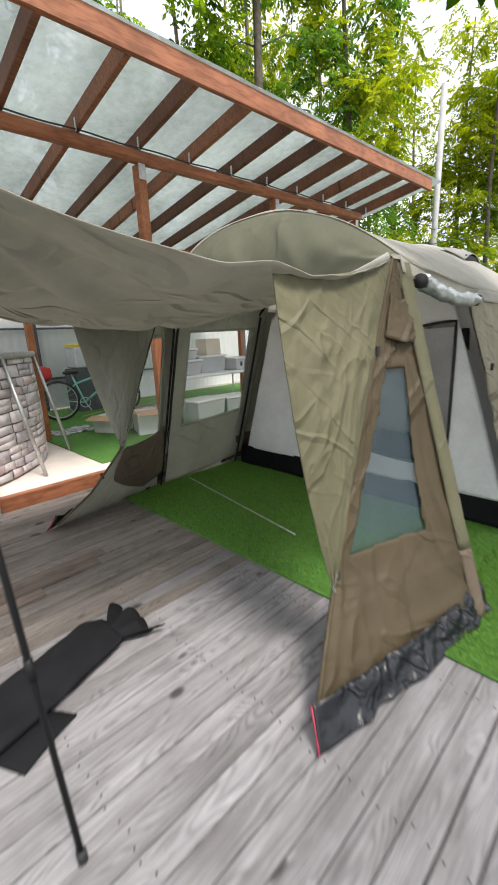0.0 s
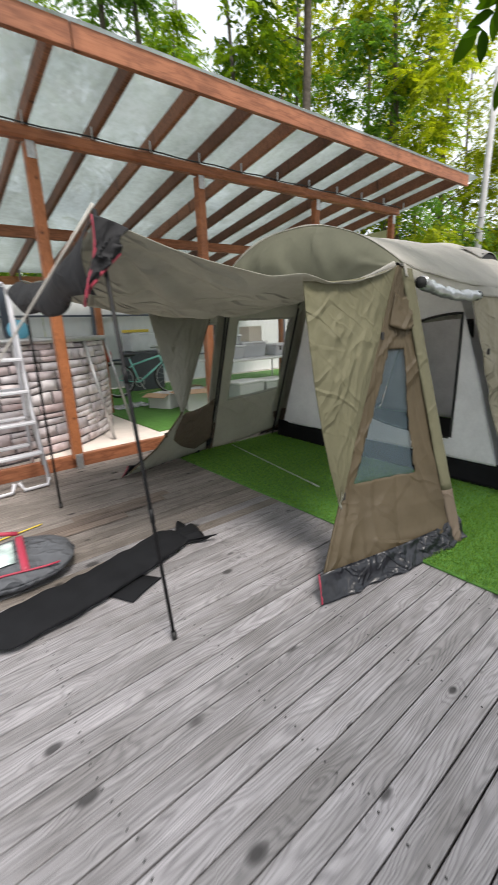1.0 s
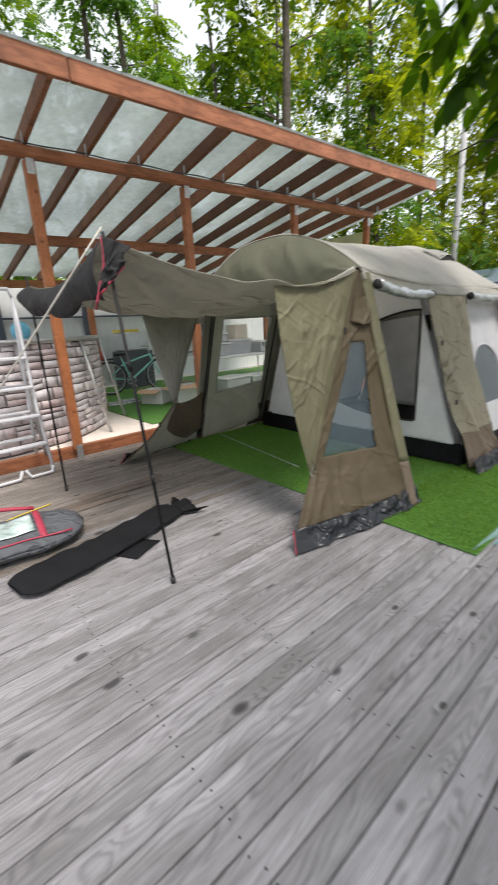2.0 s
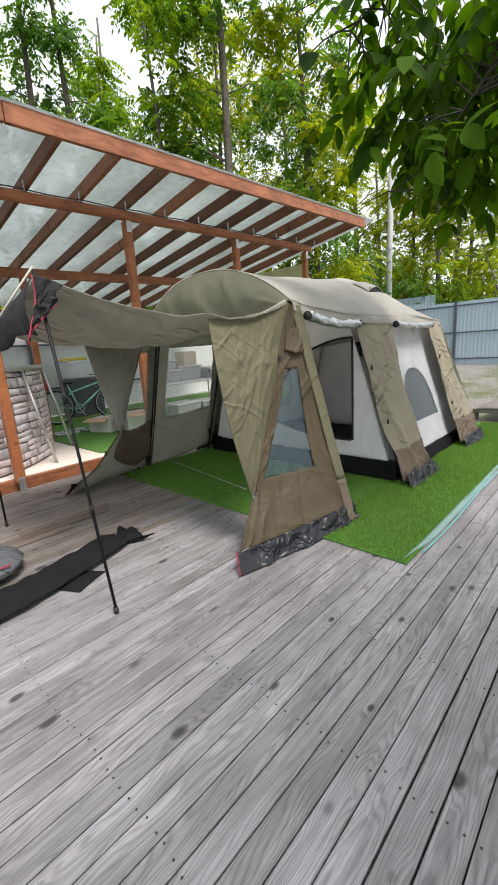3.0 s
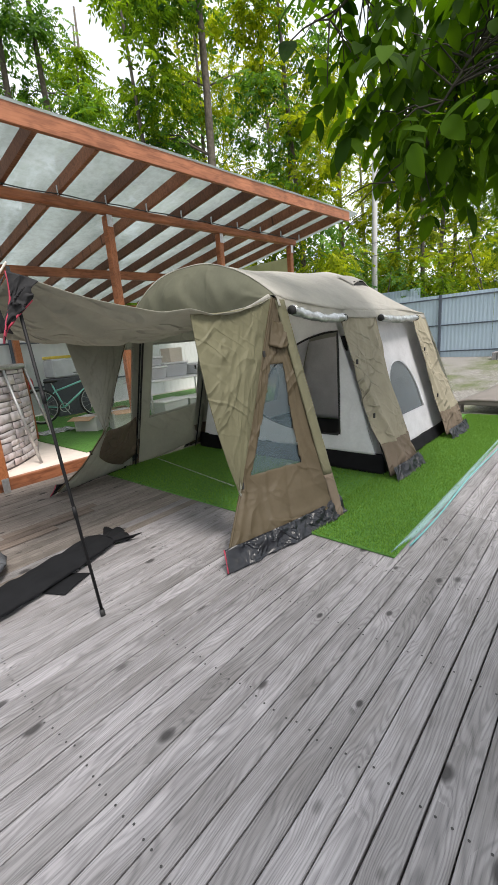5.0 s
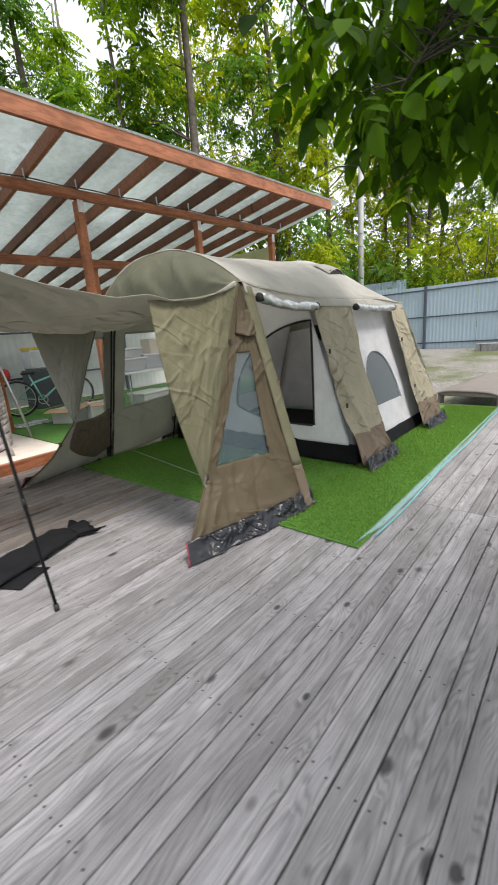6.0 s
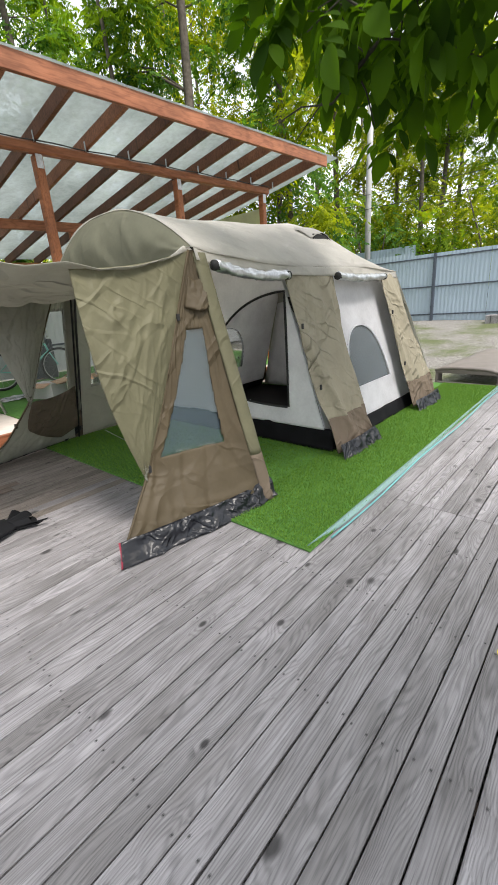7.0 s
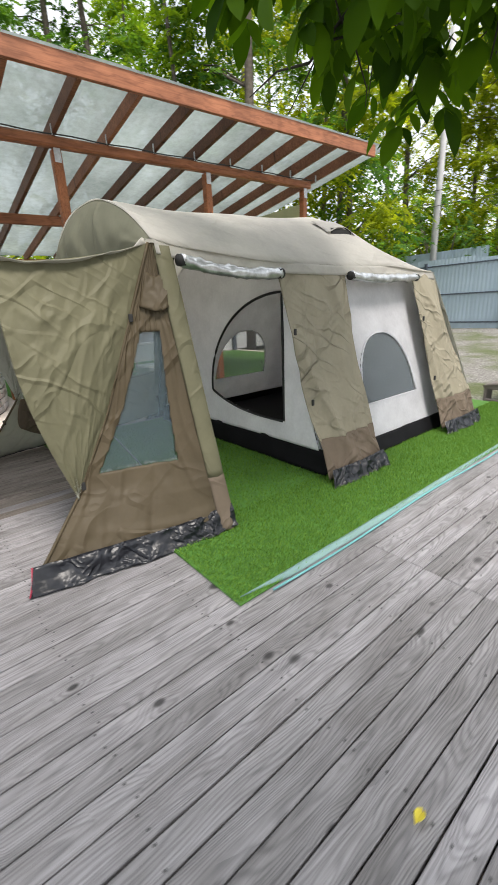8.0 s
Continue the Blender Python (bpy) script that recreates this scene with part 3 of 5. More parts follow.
def wing_f(flip, v0=0.0, v1=1.0, push=0.0):
    def f(u, v):
        z = lerp(0.03, 1.68, lerp(v0, v1, v))
        p = vlerp(wing_front(z, flip), wing_rear(z), u)
        fold = -0.006 * (math.exp(-((z - 0.31) / 0.012) ** 2) + math.exp(-((z - 1.26) / 0.012) ** 2) + math.exp(-((u - 0.56) / 0.02) ** 2) * (z < 0.47))
        crease = fold + 0.006 * nz(u * 3, z * 2.5, 3, 2.0) + 0.016 * ridge(u * 1.5 + z, z * 6, 1, 1.1) * max(0, 0.6 - z) + 0.010 * ridge(u * 6 + z * 2, z * 1.5, 6, 1.2)
        p = (p[0] + crease - 0.03 * math.sin(u * math.pi) * math.sin(min(1, z) * math.pi) + push, p[1], p[2])
        return mir(p) if flip else p
    return f


def wing_hole(u, v):
    z = lerp(0.03, 1.68, v)
    return not (0.47 < z < 1.2 and lerp(0.10, 0.24, (z - 0.47) / 0.73) < u < lerp(0.75, 0.64, (z - 0.47) / 0.73))


def far_wing_hole(u, v):
    z = lerp(0.03, 1.68, v)
    return not (0.60 < z < 1.40 and 0.04 < u < 0.90)


def skirt(name, line, out, rise, width, seed, parent=tent):
    """Crinkled black film along the foot of a wall, turned out on the ground."""
    def f(u, v):
        k = u * (len(line) - 1)
        i = min(int(k), len(line) - 2)
        p = vlerp(line[i], line[i + 1], k - i)
        w = width * (1 - 0.05 * math.sin(u * 19 + seed) + 0.22 * nz(u * 9 + seed, 2, 1, 1))
        p = (p[0], p[1] - 0.045 * v * max(0.0, 1 - u * 7), p[2])
        h = rise * (1 - v) ** 1.2 + 0.006
        c = 0.016 * nz(u * 9 + seed, v * 1.5, 0, 1.3) + 0.007 * ridge(u * 8 + v, v * 2 - u * 3, seed, 1.2)
        return (p[0] + out[0] * w * v + c * out[0], p[1] + out[1] * w * v + c * out[1], max(0.005, p[2] + h + c * (0.9 - 0.5 * v)))
    return own(sheet(name, f, 80, 10, 0.003, M_SKIRT, M_SKIRT, label="crinkled black mud skirt"))


for flip in (False, True):
    w = own(sheet("wing", wing_f(flip), 72, 110, 0.004, M_LINING if flip else M_WING, M_LINING if flip else M_WING, label="brown triangular side wing with a film window", keep=far_wing_hole if flip else wing_hole))
    def pane_f(u, v, fl=flip):
        z = lerp(0.58, 1.42, v) if fl else lerp(0.45, 1.22, v)
        uu = lerp(0.02, 0.92, u) if fl else lerp(0.08, lerp(0.78, 0.68, v), u)
        p = vlerp(wing_front(z, fl), wing_rear(z), uu)
        p = (p[0] - 0.012 + (0.0 if fl else 0.005 * math.sin(u * 17 + v * 2) + 0.0015 * math.sin(u * 41 - v * 3)) - 0.03 * math.sin(uu * math.pi) * math.sin(min(1, z) * math.pi), p[1], z)
        return mir(p) if fl else p
    pn = sheet("window_pane", pane_f, 80, 20, 0.002, M_FILM_FAR if flip else M_FILM, M_FILM_FAR if flip else M_FILM, label="clear bluish film window")
    pn.visible_shadow = False
    pn.parent = w
    pn.matrix_parent_inverse = Matrix.Identity(4)
    # sleeve over the front arch leg
    def leg_f(z0, z1, fl=flip):
        def f(u, v):
            z = lerp(z0, z1, v)
            a = wing_rear(z)
            ang = lerp(-1.5, 1.5, u)
            p = (a[0] + 0.030 * math.cos(ang) - 0.008 + 0.004 * nz(u * 2, z * 4, 5, 2), 2.195 + 0.058 * math.sin(ang), z)
            return mir(p) if fl else p
        return f
    own(sheet("arch_sleeve", leg_f(0.34, 1.665), 12, 30, 0.003, M_LINING if flip else M_OLIVE, M_OLIVE, label="pale olive pole sleeve"))
    own(sheet("sleeve_foot", leg_f(0.02, 0.345), 12, 10, 0.003, M_BROWN, M_BROWN, label="brown foot of the pole sleeve"))
    pts = [(-0.735, 1.15, 0.0), (-0.675, 1.42, 0.0), (-0.62, 1.70, 0.0), (-0.575, 2.0, 0.0), (-0.545, 2.25, 0.03)]
    skirt("mud_skirt", [mir(p) for p in pts] if flip else pts, (-1, -0.15) if flip else (1, -0.15), 0.12, 0.072, 2.0 + flip)
    toe = [(-0.735, 1.145, 0.13), (-0.70, 1.125, 0.06), (-0.668, 1.098, 0.012)]
    own(tube("piping", [mir(p) for p in toe] if flip else toe, 0.0045, M_RED, sides=6, label="red piping"))
    for z in (0.42, 1.28):
        p = wing_front(z, flip)
        p = (p[0] + 0.012, p[1] - 0.005, z)
        own(box("toggle", (-0.008, -0.012, -0.022), (0.008, 0.012, 0.022), M_STRAP, None, 0.003, "", Matrix.Translation(mir(p) if flip else p)))

    band = [wing_front(z, flip) for z in np.linspace(0.06, 1.68, 22)]
    band = [(p[0] + 0.004, p[1] - 0.006, p[2]) for p in band]
    own(tube("edge_band", [mir(p) for p in band] if flip else band, 0.009, M_WING, sides=6, label="brown zip band along the wing edge"))

    # gusset between the awning's edge and the wing
    def gus_f(u, v, fl=flip):
        low = 0.36 if not fl else 0.62
        tip = wing_front(low, fl)
        q = (-0.99, 1.30 if not fl else 1.38, 1.562)
        e = vlerp(tip, q, v)
        bow = math.sin(v * math.pi)
        e = (e[0] + (0.0 if fl else 0.03) * bow, e[1] + (-0.02 if fl else -0.07) * bow, e[2])
        w_ = wing_front(lerp(low, 1.68, v), fl)
        p = vlerp(e, w_, u)
        sag = 0.10 * math.sin(u * math.pi) * v ** 3
        cr = 0.020 * nz(u * 3 + v * 2, v * 3 - u * 2, 2, 1.3) + 0.020 * ridge(u * 3 + v * 3.4, v * 1.2 - u * 1.6, 7, 1.2) + 0.016 * ridge(u * 4 - v * 4, v * 1.5 + u, 3, 1.1) + 0.009 * ridge(u * 7 + v * 5, v * 6 - u * 5, 1, 1.2)
        p = (p[0] + (-0.09 if fl else 0.05) * math.sin(u * math.pi) * math.sin(v * math.pi) + cr * 0.42 * min(1.0, 5 * u + 0.15, 5 * (1 - u) + 0.15), p[1], p[2] - sag * 0.3)
        return mir(p) if fl else p
    own(sheet("gusset", gus_f, 80, 110, 0.004, M_LINING if flip else M_OLIVE, M_OLIVE if flip else M_LINING, label="creased olive cloth gusset"))

# brown cover hanging inside the far wing
def inner_cover_f(u, v):
    z = lerp(0.10 + 0.34 * abs(u - 0.68) ** 1.2, 0.63 - 0.03 * math.sin(u * math.pi), v)
    p = vlerp(wing_front(z, True), wing_rear(z), lerp(lerp(0.26, 0.03, v ** 0.7), 1.06, u))
    return mir((p[0] - 0.03 - 0.04 * math.sin(u * 3) * math.sin(v * 3) + 0.014 * nz(u * 5, v * 5, 2, 1.4), p[1], z))


own(sheet("window_cover", inner_cover_f, 24, 16, 0.004, M_BROWN, M_BROWN, label="brown window cover hanging loose"))

# folded window cover above the wing's window
def cover_f(u, v):
    z = lerp(1.34, 1.53, v)
    p = vlerp(wing_front(z), wing_rear(z), lerp(0.12, 0.95, u))
    return (p[0] + 0.014 + 0.035 * (1 - v) * math.sin(u * math.pi) + 0.01 * nz(u * 4, v * 4, 1, 2), p[1], z - 0.03 * math.sin(u * math.pi))


own(sheet("window_cover", cover_f, 14, 12, 0.006, M_WING, M_WING, label="rolled brown window cover"))

# awning
P1, P2 = Vector((-1.19, 0.40, 1.775)), Vector((-2.87, 0.45, 1.74))


def qcurve(a, m, b, t):
    """A smooth curve through a, m (half way) and b."""
    a, m, b = Vector(a), Vector(m), Vector(b)
    c = 2 * m - (a + b) / 2
    return a * (1 - t) ** 2 + c * 2 * t * (1 - t) + b * t * t


def awning_f(u, v):
    r = qcurve((-0.994, 2.11, 1.68), (-0.985, 1.28, 1.545), P1, v)
    l = qcurve((2 * XC + 0.994, 2.11, 1.68), (-2.875, 1.28, 1.54), P2, v)
    p = r.lerp(l, u)
    dip = math.sin(u * math.pi)
    p.z -= dip * lerp(0.115, 0.10, v) * (1 if v > 0 else dip ** -0.4 if dip > 0 else 1)
    p.x += 0.03 * (1 - 2 * u) * math.sin(v * math.pi)
    # folds pulled out of the two propped corners
    for across, seed in ((u, 0.0), (1 - u, 2.0)):
        far_off = math.hypot(across * 1.68, (1 - v) * 1.7)
        turn = math.atan2(across * 1.68, (1 - v) * 1.7 + 1e-6)
        p.z += 0.024 * math.sin(turn * 15 + seed + 2.0 * nz(turn * 2, far_off, seed)) * math.exp(-((far_off - 0.5) / 0.42) ** 2) * min(1.0, across * 9, (1 - v) * 9)
    p.z += 0.014 * nz(u * 5, v * 4, 2, 1.4) + (0.026 * ridge(u * 4 + v * 2, v * 3 - u * 2, 5, 1.0) + 0.018 * ridge(u * 8 - v * 2, v * 4, 3, 1.0)) * math.sin(v * math.pi)
    return tuple(p)


own(sheet("awning", awning_f, 110, 90, 0.004, M_AWN, M_AWN, label="olive awning cloth, grey underneath"))


def front_flap_f(u, v):
    a = Vector(awning_f(u, 1.0))
    drop = lerp(0.27, 0.17, u ** 0.5) * (0.92 + 0.08 * math.cos(u * 16))
    return (a.x + 0.03 * nz(u * 6, v * 2, 1, 1), a.y - 0.025 - 0.07 * math.sin(v * 2.8) + 0.025 * math.sin(u * 17 + v * 3) * v, a.z - drop * v - 0.01)


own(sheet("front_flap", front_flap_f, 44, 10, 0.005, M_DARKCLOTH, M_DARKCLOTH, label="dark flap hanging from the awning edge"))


def corner_f(u, v):
    a = Vector(awning_f(0, lerp(1.0, 0.935, u)))
    return (a.x + 0.03 - 0.02 * v + 0.02 * ridge(u * 3 + v, v * 3 - u, 1, 1.3) * v, a.y - 0.03 - 0.05 * v + 0.015 * math.sin(v * 5 + u * 3), a.z - v * lerp(0.32, 0.08, u ** 0.7) - 0.002)


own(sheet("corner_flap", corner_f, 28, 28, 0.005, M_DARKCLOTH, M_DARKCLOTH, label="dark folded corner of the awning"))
own(tube("piping", [corner_f(k / 10, 1.0) for k in range(11)], 0.0055, M_RED, sides=6, label="red piping"))
own(tube("piping", [corner_f(0.0, k / 8) for k in range(9)], 0.005, M_RED, sides=6, label="red piping"))

for foot, top in (((-0.973, 0.433, 0.0), (-1.195, 0.395, 1.80)), ((-2.89, 0.455, 0.0), (-2.87, 0.45, 1.80))):
    pl = own(tube("awning_pole", [foot, vlerp(foot, top, 0.5), top], 0.0088, M_POLE, sides=8, label="thin black awning pole"))
    for k in (0.33, 0.66):
        p = Vector(vlerp(foot, top, k))
        d = (Vector(top) - Vector(foot)).normalized() * 0.03
        sl = tube("ferrule", [p - d, p + d], 0.0112, M_POLE, sides=8)
        sl.parent = pl
    ft = tube("rubber_foot", [foot, vlerp(foot, top, 0.02)], 0.014, M_RUBBER, sides=8)
    ft.parent = pl
own(tube("guy_rope", [vlerp((-1.20, 0.395, 1.82), (-3.05, -0.62, 0.02), k / 10) for k in range(11)], 0.005, M_ROPE, sides=6, label="pale guy rope"))

# side panels of the fly, right and left
for flip in (False, True):
    def pan(y0b, y1b, y0t, y1t, za, zb, lift=0.0, fl=flip, amp=1.0):
        def f(u, v):
            z = lerp(za, zb, v)
            k = z / 1.57
            y = lerp(lerp(y0b, y0t, k), lerp(y1b, y1t, k), u)
            fo = 0.022 * nz(y * 5 + z, z * 0.9, 4, 1.4) + 0.016 * ridge(y * 4.5 + z * 1.2, z * 0.7, 9, 1.1) + 0.012 * ridge(y * 7 - z * 1.5, z * 0.9, 2, 1.1)
            edge = 0.05 * math.sin(u * math.pi) ** 0.7 * (1 - 0.6 * k)
            p = (side_x(z) + lift + amp * 1.6 * (fo * (1.15 - 0.6 * k)) + edge - 0.03, y, z)
            return mir(p) if fl else p
        return f
    a = own(sheet("side_panel", pan(3.13, 3.80, 3.10, 3.87, 0.33, 1.60), 60, 80, 0.004, M_LINING if flip else M_BEIGE, M_BEIGE, label="creased sand side panel"))
    own(sheet("panel_foot", pan(3.13, 3.80, 3.10, 3.87, 0.05, 0.335, 0.003), 34, 16, 0.004, M_BROWN, M_BROWN, label="brown foot of the side panel"))
    own(sheet("side_panel", pan(4.90, 5.70, 4.93, 5.34, 0.33, 1.58), 60, 80, 0.004, M_LINING if flip else M_BEIGE, M_BEIGE, label="creased sand corner panel"))
    own(sheet("panel_foot", pan(4.90, 5.70, 4.93, 5.34, 0.05, 0.335, 0.003), 34, 16, 0.004, M_BROWN, M_BROWN, label="brown foot of the corner panel"))
    for y0, y1, sd in ((3.13, 3.80, 5.0), (4.88, 5.62, 8.0)):
        pts = [(-0.47, y0, 0.0), (-0.45, (y0 + y1) / 2, 0.0), (-0.47, y1, 0.0)]
        skirt("mud_skirt", [mir(p) for p in pts] if flip else pts, (-1, -0.1) if flip else (1, -0.1), 0.12, 0.075, sd)
    # valance along the eave
    def val_f(u, v, fl=flip):
        y = lerp(2.14, 5.34, u)
        z = lerp(roof_shape(1.0, y) - 0.07, roof_shape(1.0, y) + 0.004, v)
        p = (XC + 0.965 + 0.02 * (1 - v) + 0.008 * nz(y * 4, z * 3, 2, 2), y, z)
        return mir(p) if fl else p
    own(sheet("valance", val_f, 70, 4, 0.004, M_LINING if flip else M_ROOF, M_BEIGE if flip else M_LINING, label="sand eave band"))
    # rolled door cloths
    for y0, y1 in ((2.28, 3.08), (3.90, 4.92)) if not flip else ((3.90, 4.92),):
        bm = bmesh.new()
        n = 40
        rings = []
        for i in range(n + 1):
            t = i / n
            y = lerp(y0, y1, t)
            cz = roof_shape(1.0, y) - 0.075 - 0.03 * math.sin(t * math.pi)
            cx = XC + 0.965 + 0.045
            ring = []
            for k in range(14):
                an = k * math.tau / 14
                r = 0.036 + 0.013 * nz(t * 26 + math.cos(an) * 2, math.sin(an) * 2, y0, 1.2) + 0.004 * math.sin(an * 3 + t * 22)
                ring.append(bm.verts.new((cx + r * math.cos(an), y, cz + r * math.sin(an)) if not flip else mir((cx + r * math.cos(an), y, cz + r * math.sin(an)))))
            rings.append(ring)
        for p_, q_ in zip(rings, rings[1:]):
            for k in range(14):
                bm.faces.new((p_[k], p_[(k + 1) % 14], q_[(k + 1) % 14], q_[k]))
        bm.faces.new(rings[0])
        bm.faces.new(rings[-1][::-1])
        ro = own(part("rolled_door", bm, M_SILVER, None, "rolled-up silver lined door cloth", True))
        for y in (y0, y1):
            c0 = (XC + 1.01, y - 0.022, roof_shape(1.0, y) - 0.078)
            c1 = (XC + 1.01, y + 0.022, roof_shape(1.0, y) - 0.078)
            st = tube("tie_strap", [mir(c0), mir(c1)] if flip else [c0, c1], 0.034, M_STRAP, sides=12, label="black tie strap")
            st.parent = ro
    for y, z in ((3.105, 1.12), (3.12, 0.62), (4.92, 1.12), (4.9, 0.55)):
        p = (side_x(z) + 0.03, y, z)
        own(box("toggle", (-0.008, -0.010, -0.022), (0.008, 0.010, 0.022), M_STRAP, None, 0.003, "", Matrix.Translation(mir(p) if flip else p)))

# left wall of the porch, with its net window
def porch_f(u, v):
    z = lerp(0.02 + 0.10 * u * u, 1.66, v)
    y = lerp(2.24, 3.30, u)
    return mir((side_x(z) - 0.02 + 0.014 * nz(y * 3, z * 3, 1, 1.3) + 0.012 * folds(y * 3, z, 2, 1.4) * (1 - v), y, z))


own(sheet("porch_wall", porch_f, 34, 50, 0.004, M_LINING, M_LINING, label="grey porch wall with a net window", keep=lambda u, v: not (0.15 < u < 0.86 and 0.35 < v < 0.865)))
pm = own(sheet("net_window", lambda u, v: tuple(Vector(porch_f(lerp(0.142, 0.868, u), lerp(0.342, 0.873, v))) + Vector((0.006, 0, 0))), 10, 10, 0.002, M_FILM_FAR, M_FILM_FAR, label="grey net window"))
own(tube("zip", [porch_f(0.02, k / 12) for k in range(13)], 0.012, M_STRAP, sides=6, label="black zip"))

# inner tent
def inner_x(z):
    return -0.63 - 0.31 * z


def door_hole(x, z):
    if not (-2.12 < x < -1.08 and z > 0.36):
        return False
    a = (x + 1.08) / 1.04
    if z >= 0.53:
        return a * a + ((z - 0.53) / 0.88) ** 2 < 1
    return z > 0.37 + 0.16 * (-a) ** 3


IY = 3.25


def inner_front_f(u, v):
    zt = 1.93
    z = lerp(0.20, zt, v)
    xr = inner_x(z) if z < 1.5 else lerp(inner_x(1.5), XC + 0.2, (z - 1.5) / 0.43)
    x = lerp(xr, 2 * XC - xr, u)
    return (x, IY + 0.012 * nz(x * 2, z * 2, 3, 1.2), z)


def front_keep(u, v):
    p = inner_front_f(u, v)
    return not door_hole(p[0], p[2])


inner = own(sheet("inner_front", inner_front_f, 110, 70, 0.004, M_INWALL, M_INWALL, label="white inner wall with an open half-round door", keep=front_keep))
rim = [(-1.08 - 1.04 * math.cos(a), IY - 0.004, 0.53 + 0.88 * math.sin(a)) for a in np.linspace(0, math.pi / 2, 26)]
rim += [(-1.08, IY - 0.004, z) for z in np.linspace(1.36, 0.39, 10)]
rim += [(-1.08 - 1.04 * k, IY - 0.004, 0.37 + 0.16 * k ** 3) for k in np.linspace(0.02, 0.99, 14)]
own(tube("door_zip", rim, 0.011, M_STRAP, sides=6, label="black door zip"))


def furl_f(u, v):
    an = u * math.tau
    r = 0.035 + 0.012 * math.sin(v * 9) + 0.01 * nz(u * 3, v * 6, 1, 1.5)
    return (-1.05 + r * math.cos(an), IY + 0.05 + r * math.sin(an), lerp(0.40, 1.36, v))


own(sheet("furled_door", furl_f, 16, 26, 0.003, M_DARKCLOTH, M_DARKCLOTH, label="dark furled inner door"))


def dshape(y, z):
    if z < 0.43:
        return False
    return (abs(y - 4.38) / 0.43) ** 2.3 + ((z - 0.43) / 0.60) ** 2.3 < 1


for flip in (False, True):
    def iw_f(u, v, fl=flip):
        z = lerp(0.13, 1.52, v)
        y = lerp(IY, 5.42, u)
        p = (inner_x(z) + 0.012 * nz(y * 2, z * 2, 6, 1.3), y, z)
        return mir(p) if fl else p
    def iw_keep(u, v):
        return not dshape(lerp(IY, 5.42, u), lerp(0.13, 1.52, v))
    own(sheet("inner_side", iw_f, 96, 64, 0.004, M_INWALL if flip else M_INNER, M_INWALL if flip else M_INNER, label="white inner side wall", keep=iw_keep))
    def net_f(u, v, fl=flip):
        y, z = lerp(3.93, 4.83, u), lerp(0.41, 1.05, v)
        p = (inner_x(z) - 0.010 + 0.008 * nz(y * 3, z * 3, 6, 1.3), y, z)
        return mir(p) if fl else p
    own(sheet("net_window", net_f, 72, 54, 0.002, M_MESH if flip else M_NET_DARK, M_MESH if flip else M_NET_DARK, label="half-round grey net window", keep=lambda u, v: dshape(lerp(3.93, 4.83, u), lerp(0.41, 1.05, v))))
    ring = []
    for a in np.linspace(0, math.pi, 34):
        c, s = math.cos(a), math.sin(a)
        y, z = 4.38 + 0.43 * math.copysign(abs(c) ** (2 / 2.3), c), 0.43 + 0.60 * abs(s) ** (2 / 2.3)
        ring.append((inner_x(z) + 0.006, y, z))
    ring += [(inner_x(0.43) + 0.006, y, 0.43) for y in np.linspace(3.97, 4.80, 12)]
    own(tube("window_binding", [mir(p) for p in ring] if flip else ring, 0.008, M_INNER, sides=6, label="pale window binding"))
    def tub_f(u, v, fl=flip):
        y = lerp(IY, 5.45, u)
        z = lerp(0.012, 0.15, v)
        p = (-0.60 - 0.06 * v + 0.012 * nz(y * 4, z * 8, 1, 1.2), y, z)
        return mir(p) if fl else p
    own(sheet("groundsheet_side", tub_f, 40, 6, 0.003, M_BLACK, M_BLACK, label="black groundsheet wall"))


def tub_front_f(u, v):
    x = lerp(-0.60, 2 * XC + 0.60, u)
    z = lerp(0.012, 0.215, v)
    return (x, IY - 0.03 * (1 - v) + 0.012 * nz(x * 4, z * 8, 1, 1.2), z)


own(sheet("groundsheet_front", tub_front_f, 40, 6, 0.003, M_BLACK, M_BLACK, label="black groundsheet wall"))
own(box("groundsheet", (2 * XC + 0.62, IY, 0.018), (-0.62, 5.44, 0.030), M_BLACK, None, 0.003, "black groundsheet floor"))


def inner_roof_f(u, v):
    s = 1 - 2 * u
    y = lerp(IY, 5.42, v)
    top = float(np.interp(y, [3.25, 4.4, 5.42], [1.93, 1.95, 1.56]))
    return (XC + 0.84 * s, y, 1.515 + (top - 1.515) * (1 - abs(s) ** 1.7))


own(sheet("inner_roof", inner_roof_f, 24, 20, 0.003, M_INROOF, M_INROOF, label="white inner roof"))


def inner_back_f(u, v):
    z = lerp(0.03, 1.52, v)
    xr = inner_x(z)
    return (lerp(xr, 2 * XC - xr, u), 5.43 + 0.05 * (1 - v), z)


own(sheet("inner_back", inner_back_f, 20, 20, 0.003, M_INWALL, M_INWALL, label="white inner back wall"))

# roof vent and its hood
def vent_f(u, v):
    s = lerp(0.36, 0.60, u)
    y = lerp(4.12, 4.52, v)
    z = roof_shape(s, y)
    return (XC + 0.965 * s + 0.02 * (1 - u), y, z + 0.012 + 0.055 * math.sin(v * math.pi) * u ** 0.7)


own(sheet("vent_hood", vent_f, 12, 16, 0.004, M_ROOF, M_DARKCLOTH, label="hooded roof vent"))
# solid black slab stands in for the shade under the hood
own(box("vent_shade", (-0.004, -0.15, -0.02), (0.004, 0.15, 0.03), M_STRAP, None, 0.002, "black slab standing for the shade in the vent opening", Matrix.Translation((XC + 0.965 * 0.585, 4.32, roof_shape(0.585, 4.32) + 0.012))))
